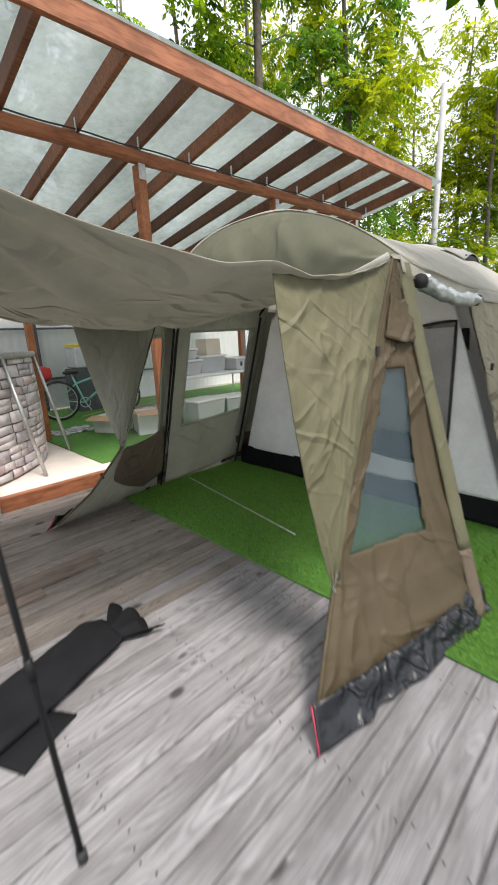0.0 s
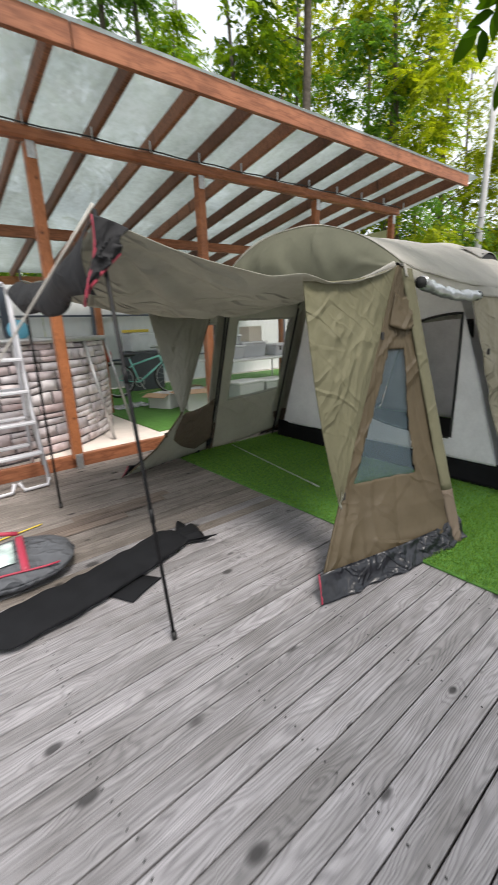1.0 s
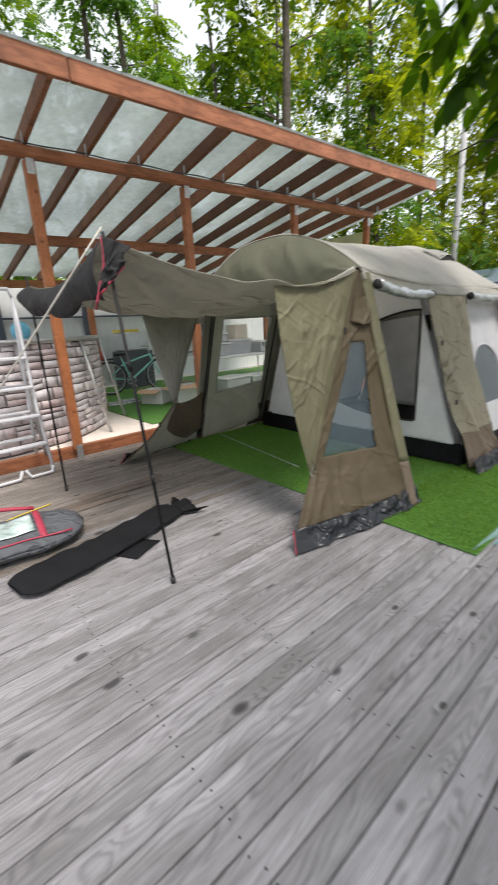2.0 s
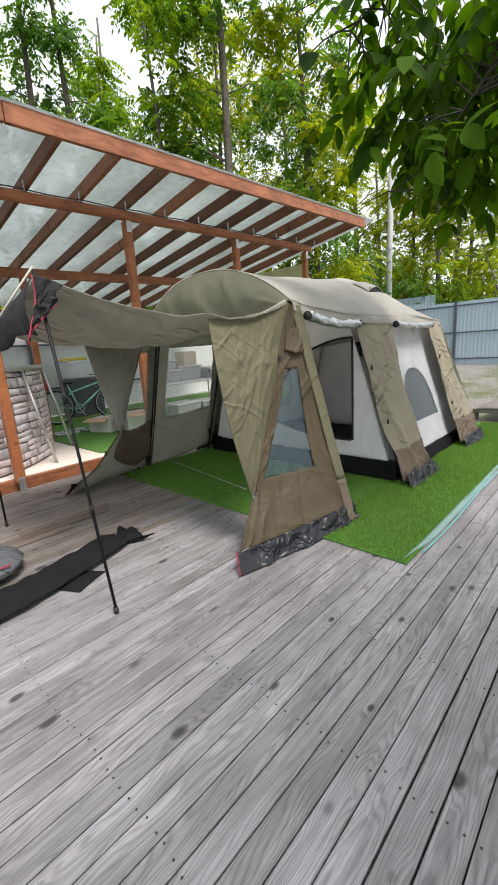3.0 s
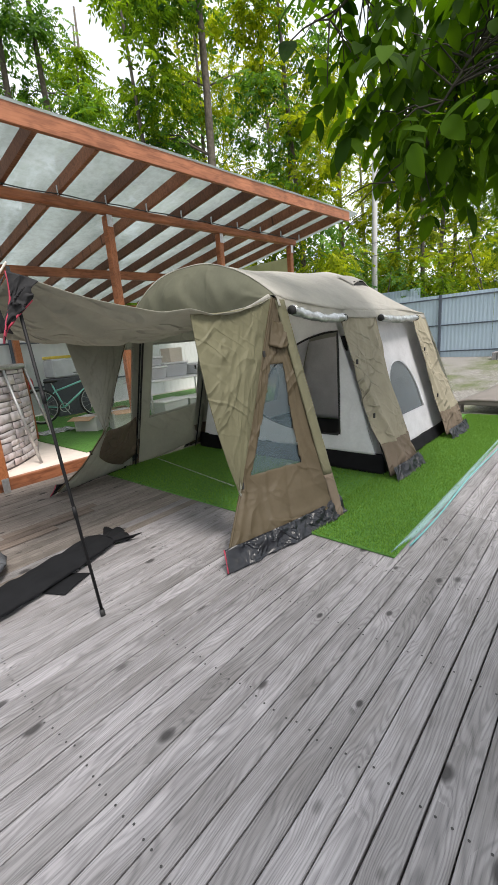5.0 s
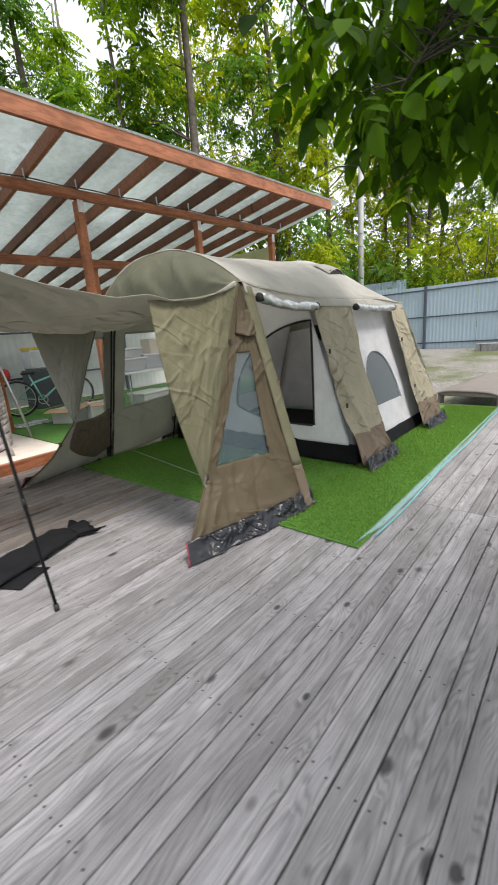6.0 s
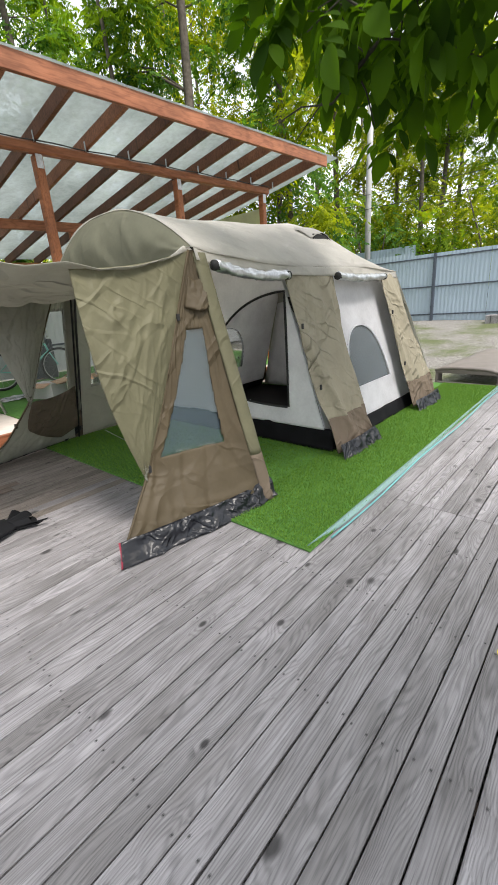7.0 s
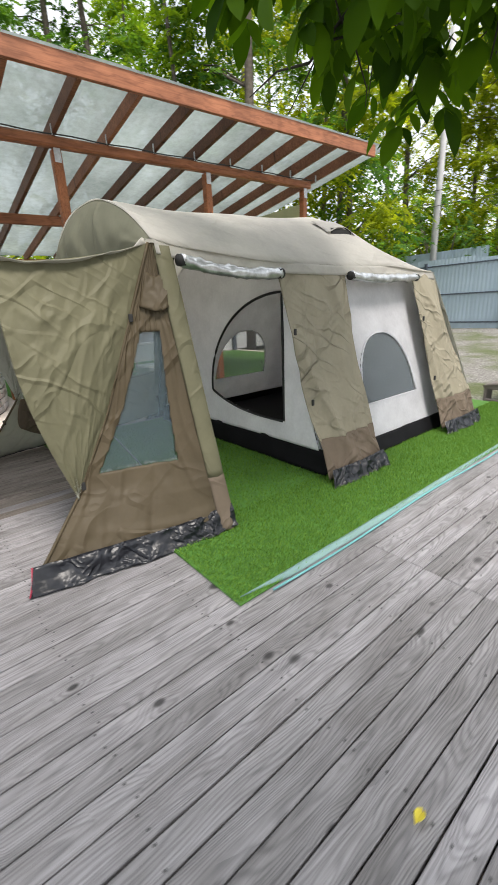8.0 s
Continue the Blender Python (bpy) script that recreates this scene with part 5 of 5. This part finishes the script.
M_PRINT = simple("printed_label", (0.42, 0.52, 0.50), 0.25, vary=0.6, scale=7, bumpy=0)
sheet("label_panel", lambda u, v: (lerp(-0.10, 0.16, u), lerp(-0.40, 0.24, v), bag_top(lerp(-0.10, 0.16, u), lerp(-0.40, 0.24, v)) + 0.012), 12, 18, 0.004, M_PRINT, M_PRINT, bag, "glossy printed panel")
for y in (-0.44, 0.28):
    sheet("webbing", lambda u, v, y=y: (lerp(-0.22, 0.22, u), y - 0.02 + 0.04 * v, bag_top(lerp(-0.22, 0.22, u), y) + 0.013), 20, 2, 0.004, M_RED, M_RED, bag, "red webbing strap")
tube("handle", [(-0.17, lerp(-0.44, 0.28, k / 12), 0.19 + 0.06 * math.sin(k / 12 * math.pi)) for k in range(13)], 0.014, M_RED, bag, label="red carry handle")
tube("zip", [(0.22, lerp(-0.5, 0.45, k / 14), bag_top(0.22, lerp(-0.5, 0.45, k / 14)) + 0.006) for k in range(15)], 0.006, M_RED, bag, label="red zip")

sack = thing("pole_sack", "empty black drawstring sack lying flat on the deck", "sack", at=(-1.62, 0.34, 0.0))
sack.rotation_euler = (0, 0, radians(12))


def sack_f(u, v):
    an = v * math.tau
    e = abs(2 * u - 1)
    w = lerp(0.155, 0.135, u) * (1 - e ** 16 * 0.40) * (1 + 0.10 * nz(u * 9, 1, 0, 1))
    return (w * math.cos(an) + 0.03 * math.sin(u * 4), lerp(-0.60, 0.60, u), max(0.004, 0.040 + 0.036 * math.sin(an) * (1 - e ** 6 * 0.7) + 0.014 * nz(u * 11, math.cos(an) * 2, 3, 1.2) * (1 if math.sin(an) > 0 else 0)))


sheet("body", sack_f, 60, 26, 0.003, M_BAGBLACK, M_BAGBLACK, sack)
sheet("side_pocket", lambda u, v: (0.12 + 0.17 * u * (1 - 0.3 * v), lerp(-0.06, 0.17, v) + 0.05 * u, 0.006 + 0.02 * math.sin(v * math.pi) * math.sin(u * 2.8) + 0.004), 10, 12, 0.005, M_BAGBLACK, M_BAGBLACK, sack)
def mouth_f(u, v):
    an = v * math.tau
    w = 0.06 + 0.10 * u + 0.03 * math.sin(v * 31) * u
    return (0.03 + w * math.cos(an), 0.56 + 0.13 * u + 0.035 * math.sin(v * 25 + 1) * u, max(0.005, 0.035 + 0.03 * math.sin(an) * (1 - 0.3 * u) + 0.012 * math.sin(v * 44) * u))


sheet("gathered_mouth", mouth_f, 10, 48, 0.003, M_BAGBLACK, M_BAGBLACK, sack)
yc = thing("loose_rope", "loose yellow cord lying on the deck", "cord", at=(-2.55, 0.3, 0.004))
tube("cord", [(0.10 - 0.45 * t - 0.02 * math.sin(9 * t), lerp(-0.65, 0.55, t) + 0.03 * math.sin(13 * t), 0.006) for t in np.linspace(0, 0.5, 24)], 0.006, M_YELLOW, yc)
lf = thing("fallen_leaf", "curled yellow leaf lying on the deck", "leaf", at=(1.017, 1.665, 0.003))
sheet("blade", lambda u, v: (lerp(-0.013, 0.013, u) * math.sin(0.15 + v * 2.8), lerp(-0.02, 0.02, v), 0.004 + 0.022 * abs(u - 0.5) + 0.008 * math.sin(v * 3)), 8, 10, 0.001, simple("yellow_leaf", (0.62, 0.52, 0.05), 0.6), None, lf)

# ---- sun lounger base ----
lo_ = thing("sun_lounger", "taupe plastic lounger standing on the gravel", "lounger", at=(-0.40, 7.55, -0.15))
lo_.rotation_euler = (0, 0, radians(-6))


def lounge_f(u, v):
    x = lerp(-0.42, 0.50, u)
    y = lerp(-0.75, 1.15, v)
    return (x, y, 0.36 - 0.05 * abs(2 * u - 1) ** 4 - 0.04 * max(0, abs(2 * v - 1) - 0.7) + 0.09 * max(0, v - 0.75) * 4 * 0.4)


sheet("bed", lounge_f, 20, 30, 0.035, M_LOUNGE, M_LOUNGE, lo_)
for x in (-0.41, 0.46):
    bm = bmesh.new()
    for y0, y1 in ((-0.74, -0.56), (0.9, 1.12)):
        add_box(bm, (x, y0, 0.0), (x + 0.04, y1, 0.31), 0.01)
    add_box(bm, (x, -0.70, 0.24), (x + 0.04, 1.08, 0.315), 0.01)
    part("side_frame", bm, M_LOUNGE, lo_)
box("end_frame", (-0.38, -0.745, 0.06), (0.46, -0.70, 0.12), M_LOUNGE, lo_, 0.01)
box("end_frame", (-0.38, -0.745, 0.25), (0.46, -0.70, 0.32), M_LOUNGE, lo_, 0.01)
pal = thing("pallet_stack", "grey boards and a low trestle by the fence", "boards", at=(-1.3, 14.2, 0.18))
box("board", (-0.5, -0.2, 0.0), (0.15, 0.2, 0.32), M_DECK, pal, 0.01)
box("board", (0.2, -0.1, 0.26), (1.1, 0.1, 0.36), M_RAIL, pal, 0.01)
for x in (0.3, 0.6, 0.95):
    box("upright", (x - 0.03, -0.05, 0.0), (x + 0.03, 0.05, 0.62), M_RAIL, pal, 0.005)

# ---- utility pole and wires ----
up = thing("utility_pole", "pale concrete utility pole behind the fence", "pole", at=(-6.26, 15.55, 0.35))
tube("shaft", [(0, 0, -0.3), (0, 0, 4), (0.05, 0, 8.5)], 0.115, M_CONCRETE, up, 10, 0.09)
for z, w in ((3.85, 0.009), (4.3, 0.008)):
    tube("wire", [(x, -0.1 + 0.12 * x, z + 0.00035 * x * x) for x in np.linspace(-30, 34, 30)], w, M_WIRE, up, 5)


# ---- trees ----
def leaf_cloud(centres, radii, per, size, seed, droop=0.35, pairs=5):
    """Drooping sprays of paired leaflets round many clump centres; each spray is one piece."""
    g = np.random.default_rng(seed)
    k = 2 * pairs + 1
    m = max(1, per // k)
    centres = np.repeat(np.asarray(centres, float), m, axis=0)
    radii = np.repeat(np.asarray(radii, float), m)
    n = len(centres)
    off = g.normal(0, 0.55, (n, 3)) * radii[:, None] * np.array([1, 1, 0.7])
    base = centres + off
    d = off / np.maximum(np.linalg.norm(off, axis=1, keepdims=True), 1e-6) + g.normal(0, 0.5, (n, 3))
    d[:, 2] = -droop + g.normal(0, 0.3, n)
    d /= np.linalg.norm(d, axis=1, keepdims=True)
    side = np.cross(d, np.array([0, 0, 1.0]) + g.normal(0, 0.35, (n, 3)))
    side /= np.linalg.norm(side, axis=1, keepdims=True)
    s = g.uniform(0.7, 1.3, n)[:, None] * size
    V, F = [], []
    spine = []
    for i in range(pairs + 1):
        t = i / pairs
        p = base + d * s * 2.6 * t
        p[:, 2] -= s[:, 0] * 0.9 * t * t
        spine.append(p)
    # six spine points, then three more for each leaflet
    V.extend(spine)
    for i in range(pairs + 1):
        for sg in ((-1, 1) if i < pairs else (0,)):
            a = side * sg * 0.9 + d * (0.45 if sg else 1.0)
            a[:, 2] -= 0.35 + 0.3 * g.random(n)
            a /= np.linalg.norm(a, axis=1, keepdims=True)
            w = np.cross(a, np.array([0, 0, 1.0]) + g.normal(0, 0.4, (n, 3)))
            w /= np.linalg.norm(w, axis=1, keepdims=True)
            q = len(V)
            V.extend([spine[i] + a * s * 0.5 + w * s * 0.23, spine[i] + a * s, spine[i] + a * s * 0.5 - w * s * 0.23])
            F.append((i, q, q + 1, q + 2))
    for i in range(pairs):
        F.append((i, i + 1, pairs + 1 + 6 * i, pairs + 1 + 6 * i))
    V = np.stack(V, 1)
    step = V.shape[1]
    quads = np.array([f for f in F if f[2] != f[3]])
    base_i = (np.arange(n) * step)[:, None, None]
    Q = (quads[None] + base_i).reshape(-1, 4)
    T = np.array([(i, i + 1, pairs + 1 + 6 * i) for i in range(pairs)])
    T = (T[None] + base_i).reshape(-1, 3)
    return V.reshape(-1, 3), Q, T


def tree(x, y, h, r, seed, leaves, clumps=70, per=46, low=0.25, size=0.26, lean=(0, 0), trunk=0.14, name="tree", label="tall leafy tree behind the yard"):
    g = random.Random(seed)
    z0 = ground_height(x, y) - 0.1
    t = thing(name, label, "tree", "trees round the yard", at=(x, y, z0))
    spine = [(lean[0] * k + 0.12 * math.sin(k * 5 + seed), lean[1] * k + 0.12 * math.cos(k * 4 + seed), h * k) for k in [i / 9 for i in range(10)]]
    bm = bmesh.new()
    add_tube(bm, spine, trunk, 9, trunk * 0.25)
    cs, rs = [], []
    for i in range(14):
        k = lerp(low, 0.95, i / 13)
        p = Vector(spine[min(9, int(k * 9))])
        an = g.uniform(0, math.tau)
        ln = r * g.uniform(0.5, 1.0) * (1.1 - 0.5 * k)
        e = p + Vector((math.cos(an) * ln, math.sin(an) * ln, ln * g.uniform(0.1, 0.6)))
        m = (p + e) / 2 + Vector((0, 0, 0.12 * ln))
        add_tube(bm, [p, m, e], trunk * 0.32 * (1.1 - k), 6, trunk * 0.08)
        for j in range(max(1, clumps // 14)):
            q = p.lerp(e, g.uniform(0.5, 1.15)) + Vector((g.gauss(0, 0.28), g.gauss(0, 0.28), g.gauss(-0.1, 0.25))) * r * 0.5
            cs.append(q)
            rs.append(g.uniform(0.3, 0.75) * r * 0.42)
    part("trunk", bm, M_BARK, t, "", True)
    V, F, T = leaf_cloud(cs, rs, per, size, seed)
    raw("crown", V.tolist(), F.tolist() + T.tolist(), leaves, t)
    return t


TREES = (
    (-8.9, 9.5, 16, 2.8, M_LEAF_C, 0.30, 0.185), (-10.1, 8.2, 13, 2.3, M_LEAF_A, 0.32, 0.10), (-14.9, 8.2, 16, 2.2, M_LEAF_C, 0.30, 0.20),
    (-16.3, 9.9, 14, 1.6, M_LEAF_A, 0.3, 0.12), (-15.4, 6.9, 16, 2.2, M_LEAF_C, 0.30, 0.21), (-12.4, 12.9, 15, 2.6, M_LEAF_SUNLIT, 0.2, 0.13), (-14.5, 1.6, 15, 2.6, M_LEAF_A, 0.22, 0.17), (-15.5, 3.9, 15, 2.2, M_LEAF_C, 0.25, 0.16), (-7.6, 12.6, 14, 2.2, M_LEAF_SUNLIT, 0.22, 0.12), (-5.7, 18.9, 12, 2.2, M_LEAF_SUNLIT, 0.10, 0.12), (-7.2, 20.8, 13, 2.6, M_LEAF_SUNLIT, 0.10, 0.13), (-2.4, 22.6, 12, 3.0, M_LEAF_A, 0.10, 0.13), (-8.4, 13.2, 13, 2.6, M_LEAF_C, 0.2, 0.12),
    (-10.6, 14.6, 14, 2.8, M_LEAF_SUNLIT, 0.15, 0.13), (-14.6, 14.8, 16, 3.0, M_LEAF_SUNLIT, 0.15, 0.14), (-9.5, 18.9, 13, 2.6, M_LEAF_SUNLIT, 0.22, 0.18),
    (-12.5, 22.5, 15, 3.4, M_LEAF_A, 0.1, 0.16), (-6.2, 23.5, 11, 2.6, M_LEAF_SUNLIT, 0.1, 0.12), (-5.4, 21.0, 12, 1.5, M_LEAF_A, 0.55, 0.13),
    (-0.6, 24.0, 10, 2.6, M_LEAF_A, 0.2, 0.14), (2.4, 26.0, 12, 3.2, M_LEAF_C, 0.1, 0.14), (-19.5, 12.6, 17, 3.2, M_LEAF_A, 0.15, 0.18),
    (-21.0, 5.0, 16, 3.0, M_LEAF_A, 0.2, 0.17), (-20.0, 1.0, 15, 3.0, M_LEAF_C, 0.2, 0.16), (-18.0, 19.0, 17, 3.6, M_LEAF_A, 0.1, 0.17),
    (-22.0, -5.0, 15, 3.4, M_LEAF_A, 0.15, 0.16), (-7.0, 28.0, 14, 3.6, M_LEAF_A, 0.08, 0.16), (-13.0, 29.0, 16, 4.0, M_LEAF_SUNLIT, 0.08, 0.16),
)
for i, (x, y, h, r, lm, low, tk) in enumerate(TREES):
    tree(x, y, h, r, 11 + i, lm, 84, 110, low, 0.165, (0.25 * math.sin(i * 3), 0.25 * math.cos(i * 2)), tk)


def shrub(x, y, h, r, seed, leaves):
    g = random.Random(seed)
    z0 = ground_height(x, y)
    t = thing("shrub", "dense green shrub behind the fence", "shrub", "shrubs behind the fence", at=(x, y, z0 - 0.05))
    bm = bmesh.new()
    cs, rs = [], []
    for i in range(8):
        an = g.uniform(0, math.tau)
        e = Vector((math.cos(an) * r * 0.7, math.sin(an) * r * 0.7, h * g.uniform(0.5, 0.95)))
        add_tube(bm, [(0, 0, 0), e * 0.5 + Vector((0, 0, h * 0.1)), e], 0.05, 6, 0.015)
        for j in range(7):
            cs.append(e * g.uniform(0.35, 1.1) + Vector((g.gauss(0, r * 0.3), g.gauss(0, r * 0.3), g.gauss(0, h * 0.1))))
            rs.append(r * g.uniform(0.25, 0.45))
    part("stem", bm, M_BARK, t, "", True)
    V, F, T = leaf_cloud(cs, rs, 132, 0.12, seed)
    raw("crown", V.tolist(), F.tolist() + T.tolist(), leaves, t)


for i in range(16):
    shrub(-14 + i * 1.25 + 0.4 * math.sin(i * 3), 18.3 + 1.0 * math.sin(i * 1.9), 3.6 + 0.9 * math.sin(i * 2.3), 1.6, 60 + i, (M_LEAF_A, M_LEAF_SUNLIT, M_LEAF_C, M_LEAF_A)[i % 4])
for i in range(6, 9):
    shrub(-12.5 - 0.6 * math.sin(i * 2.0), -4 + i * 2.0, 4.2 + 0.8 * math.sin(i * 1.3), 1.7, 90 + i, (M_LEAF_A, M_LEAF_C, M_LEAF_SUNLIT)[i % 3])


def far_woods():
    g = np.random.default_rng(5)
    an = np.concatenate([g.uniform(radians(80), radians(200), 900)])
    d = g.uniform(34, 50, 900)
    c = np.stack([d * np.cos(an), d * np.sin(an), g.uniform(0.5, 1.0, 900) ** 1 * g.uniform(1, 11, 900)], 1)
    # the sunlit leaf copy paints yellow light over the distance
    V, F, T = leaf_cloud(c, g.uniform(1.5, 3.0, 900), 44, 0.5, 6)
    tagged(raw("far_woods", V.tolist(), F.tolist() + T.tolist(), M_LEAF_SUNLIT), "distant woods beyond the yard", "woods", kind="stuff")


far_woods()


# ---- the walnut tree that hangs over the deck ----
def walnut():
    g = random.Random(8)
    t = thing("deckside_tree", "walnut tree with dark drooping leaves reaching over the deck", "tree", at=(2.3, 7.4, -0.2))
    o = Vector((2.3, 7.4, -0.2))
    bm = bmesh.new()
    add_tube(bm, [(0, 0, 0), (-0.05, -0.1, 1.6), (0.05, -0.1, 3.2), (0.2, 0, 5.4)], 0.15, 10, 0.06)
    part("trunk", bm, M_BARK, t, "", True)
    ends = []
    bm = bmesh.new()
    limbs = [
        [(2.3, 7.3, 2.9), (1.4, 5.6, 3.7), (0.6, 4.0, 3.5), (0.0, 3.0, 2.8), (-0.25, 2.65, 2.35)],
        [(2.3, 7.3, 3.1), (1.8, 5.2, 4.1), (0.9, 3.6, 3.7), (0.25, 2.7, 3.0), (0.05, 2.4, 2.55)],
        [(2.3, 7.3, 3.0), (0.9, 6.0, 3.9), (-0.1, 4.7, 3.6), (-0.45, 3.8, 3.1), (-0.45, 3.4, 2.75)],
        [(2.3, 7.3, 2.7), (1.6, 5.6, 3.2), (0.8, 4.4, 3.0), (0.45, 3.6, 2.65), (0.35, 3.2, 2.45)],
        [(2.3, 7.3, 3.3), (1.6, 5.0, 4.5), (0.5, 3.4, 4.2), (-0.3, 2.6, 3.6), (-0.55, 2.3, 3.25)],
    ]
    for L in limbs:
        P = [Vector(p) - o for p in L]
        add_tube(bm, P, 0.04, 7, 0.006)
        for i in range(2, len(P)):
            for k in range(7):
                q = P[i - 1].lerp(P[i], k / 6)
                e = q + Vector((g.gauss(0, 0.26), g.gauss(0, 0.26), g.gauss(-0.02, 0.18)))
                add_tube(bm, [q, (q + e) / 2 + Vector((0, 0, 0.04)), e], 0.007, 5, 0.003)
                ends.append((q, e))
    part("limb", bm, M_TWIG, t, "", True)
    verts, faces = [], []

    def leaflet(base, d, up, ln):
        s = d.cross(up).normalized()
        n = s.cross(d).normalized()
        k0 = len(verts)
        w = ln * 0.24
        prof = ((0.0, 0.06), (0.18, 0.72), (0.42, 1.0), (0.68, 0.84), (0.88, 0.42), (1.0, 0.02))
        for a, b in prof:
            c = base + d * (ln * a) - n * (ln * 0.16 * a * a)
            lift = n * (w * b * 0.25)
            verts.extend([c - s * (w * b) + lift, c, c + s * (w * b) + lift])
        for i in range(len(prof) - 1):
            q = k0 + i * 3
            faces.append((q, q + 1, q + 4, q + 3))
            faces.append((q + 1, q + 2, q + 5, q + 4))

    twigs = bmesh.new()
    nodes = [q for q, e in ends]
    for k in range(215):
        y = g.uniform(2.30, 3.9)
        z = 2.61 + 1.10 * g.random() ** 1.15
        x = g.uniform(-0.26 - 0.85 * (z - 2.61), 0.95)
        base = Vector((x, y, z + 0.06 * math.sin(x * 9 + y * 5))) - o
        near = min(nodes, key=lambda q: (q - base).length)
        add_tube(twigs, [near, (near + base) / 2 + Vector((0, 0, 0.05)), base], 0.006, 4, 0.003, False)
        d = Vector((g.gauss(0, 0.6), g.gauss(0, 0.6), -0.6 + g.gauss(0, 0.25))).normalized()
        up = Vector((g.gauss(0, 0.35), g.gauss(0, 0.35), 1)).normalized()
        L = g.uniform(0.30, 0.44)
        side = d.cross(up).normalized()
        for m in range(1, 5):
            p = base + d * (L * m / 4.5) - Vector((0, 0, 0.04 * (m / 4) ** 2))
            for sg in (-1, 1):
                dd = (side * sg * 0.9 + d * 0.5 - Vector((0, 0, 0.30 + g.uniform(0, 0.3)))).normalized()
                leaflet(p, dd, up, g.uniform(0.115, 0.17))
        leaflet(base + d * L, (d - Vector((0, 0, 0.3))).normalized(), up, g.uniform(0.18, 0.25))
    part("twig", twigs, M_TWIG, t, "", True)
    raw("crown", [tuple(v) for v in verts], faces, M_LEAF_D, t, "", True)


walnut()
# unseen tree, added only to cast shade on the right of the deck
tree(4.7, 0.2, 7.5, 2.3, 41, M_LEAF_D, 84, 60, 0.5, 0.22, (-0.2, 0.2), 0.14, "deckside_tree", "unseen tree added beside the deck to shade its boards")

# ---- deck boards and screws ----
def board_mesh(length, width, material):
    bm = bmesh.new()
    add_box(bm, (-width / 2, -length / 2, -0.028), (width / 2, length / 2, 0.0), 0.0)
    top = [e for e in bm.edges if all(v.co.z > -0.001 for v in e.verts)]
    bmesh.ops.bevel(bm, geom=top, offset=0.0025, segments=1, affect="EDGES")
    me = bpy.data.meshes.new("board")
    bm.to_mesh(me)
    bm.free()
    me.materials.append(material)
    return me


BUTT = 2.68
GAPS = (0.0046, 0.0062, 0.0052, 0.0095)
STOCK = {}
for wood_kind in (M_DECK, M_DECK_OLD):
    STOCK[wood_kind.name] = tuple([board_mesh(ln, PITCH - g, wood_kind) for g in GAPS] for ln in (BUTT - DECK_Y0 - 0.003, DECK_Y1 - BUTT - 0.003, DECK_Y1 - DECK_Y0))
rb = random.Random(12)


def pick(meshes, i):
    """A board of usual width; one course in the middle of the deck has shrunk."""
    return meshes[3] if i == 46 else rb.choice(meshes[:3])


n_boards = int((DECK_X1 - DECK_X0) / PITCH)
screws_v, screws_f = [], []
for i in range(n_boards):
    x = DECK_X0 + PITCH * (i + 0.5)
    short, longer, whole = STOCK[(M_DECK_OLD if x < -1.95 or (x < -1.55 and i % 3 == 0) else M_DECK).name]
    split = (i // 3) % 2 == 0 or 0.3 < x < 0.8
    for me, y in (((pick(short, i), (DECK_Y0 + BUTT) / 2), (pick(longer, i), (BUTT + DECK_Y1) / 2)) if split else ((pick(whole, i), (DECK_Y0 + DECK_Y1) / 2),)):
        ob = new("board", me)
        ob.parent = deck
        ob.location = (x + rb.uniform(-0.001, 0.001), y, -rb.uniform(0.0, 0.0025))
    for j in range(17):
        y = DECK_Y0 + 0.3 + j * 0.573 + rb.uniform(-0.012, 0.012)
        for sx in (-0.027, 0.027):
            c0 = len(screws_v)
            cx, cy = x + sx + rb.uniform(-0.006, 0.006), y + rb.uniform(-0.012, 0.012)
            for k in range(6):
                screws_v.append((cx + 0.0046 * math.cos(k * math.tau / 6), cy + 0.0046 * math.sin(k * math.tau / 6), 0.0012))
            screws_f.append(tuple(range(c0, c0 + 6)))
tagged(raw("screw_heads", screws_v, screws_f, M_WIRE, deck), kind="stuff")
for y in np.arange(DECK_Y0 + 0.3, DECK_Y1, 0.573):
    box("joist", (DECK_X0, y - 0.022, -0.14), (DECK_X1, y + 0.022, -0.033), M_DECK_BROWN, deck, 0.002)

# darker repair boards laid in near the patio
for x, y, ln in ((-2.52, 0.62, 1.1), (-2.62, 0.85, 0.8), (-2.42, 0.35, 0.9)):
    k = DECK_X0 + PITCH * (int((x - DECK_X0) / PITCH) + 0.5)
    box("repair_board", (k - 0.045, y - ln / 2, 0.0035), (k + 0.045, y + ln / 2, 0.007), M_DECK_BROWN, deck, 0.001)
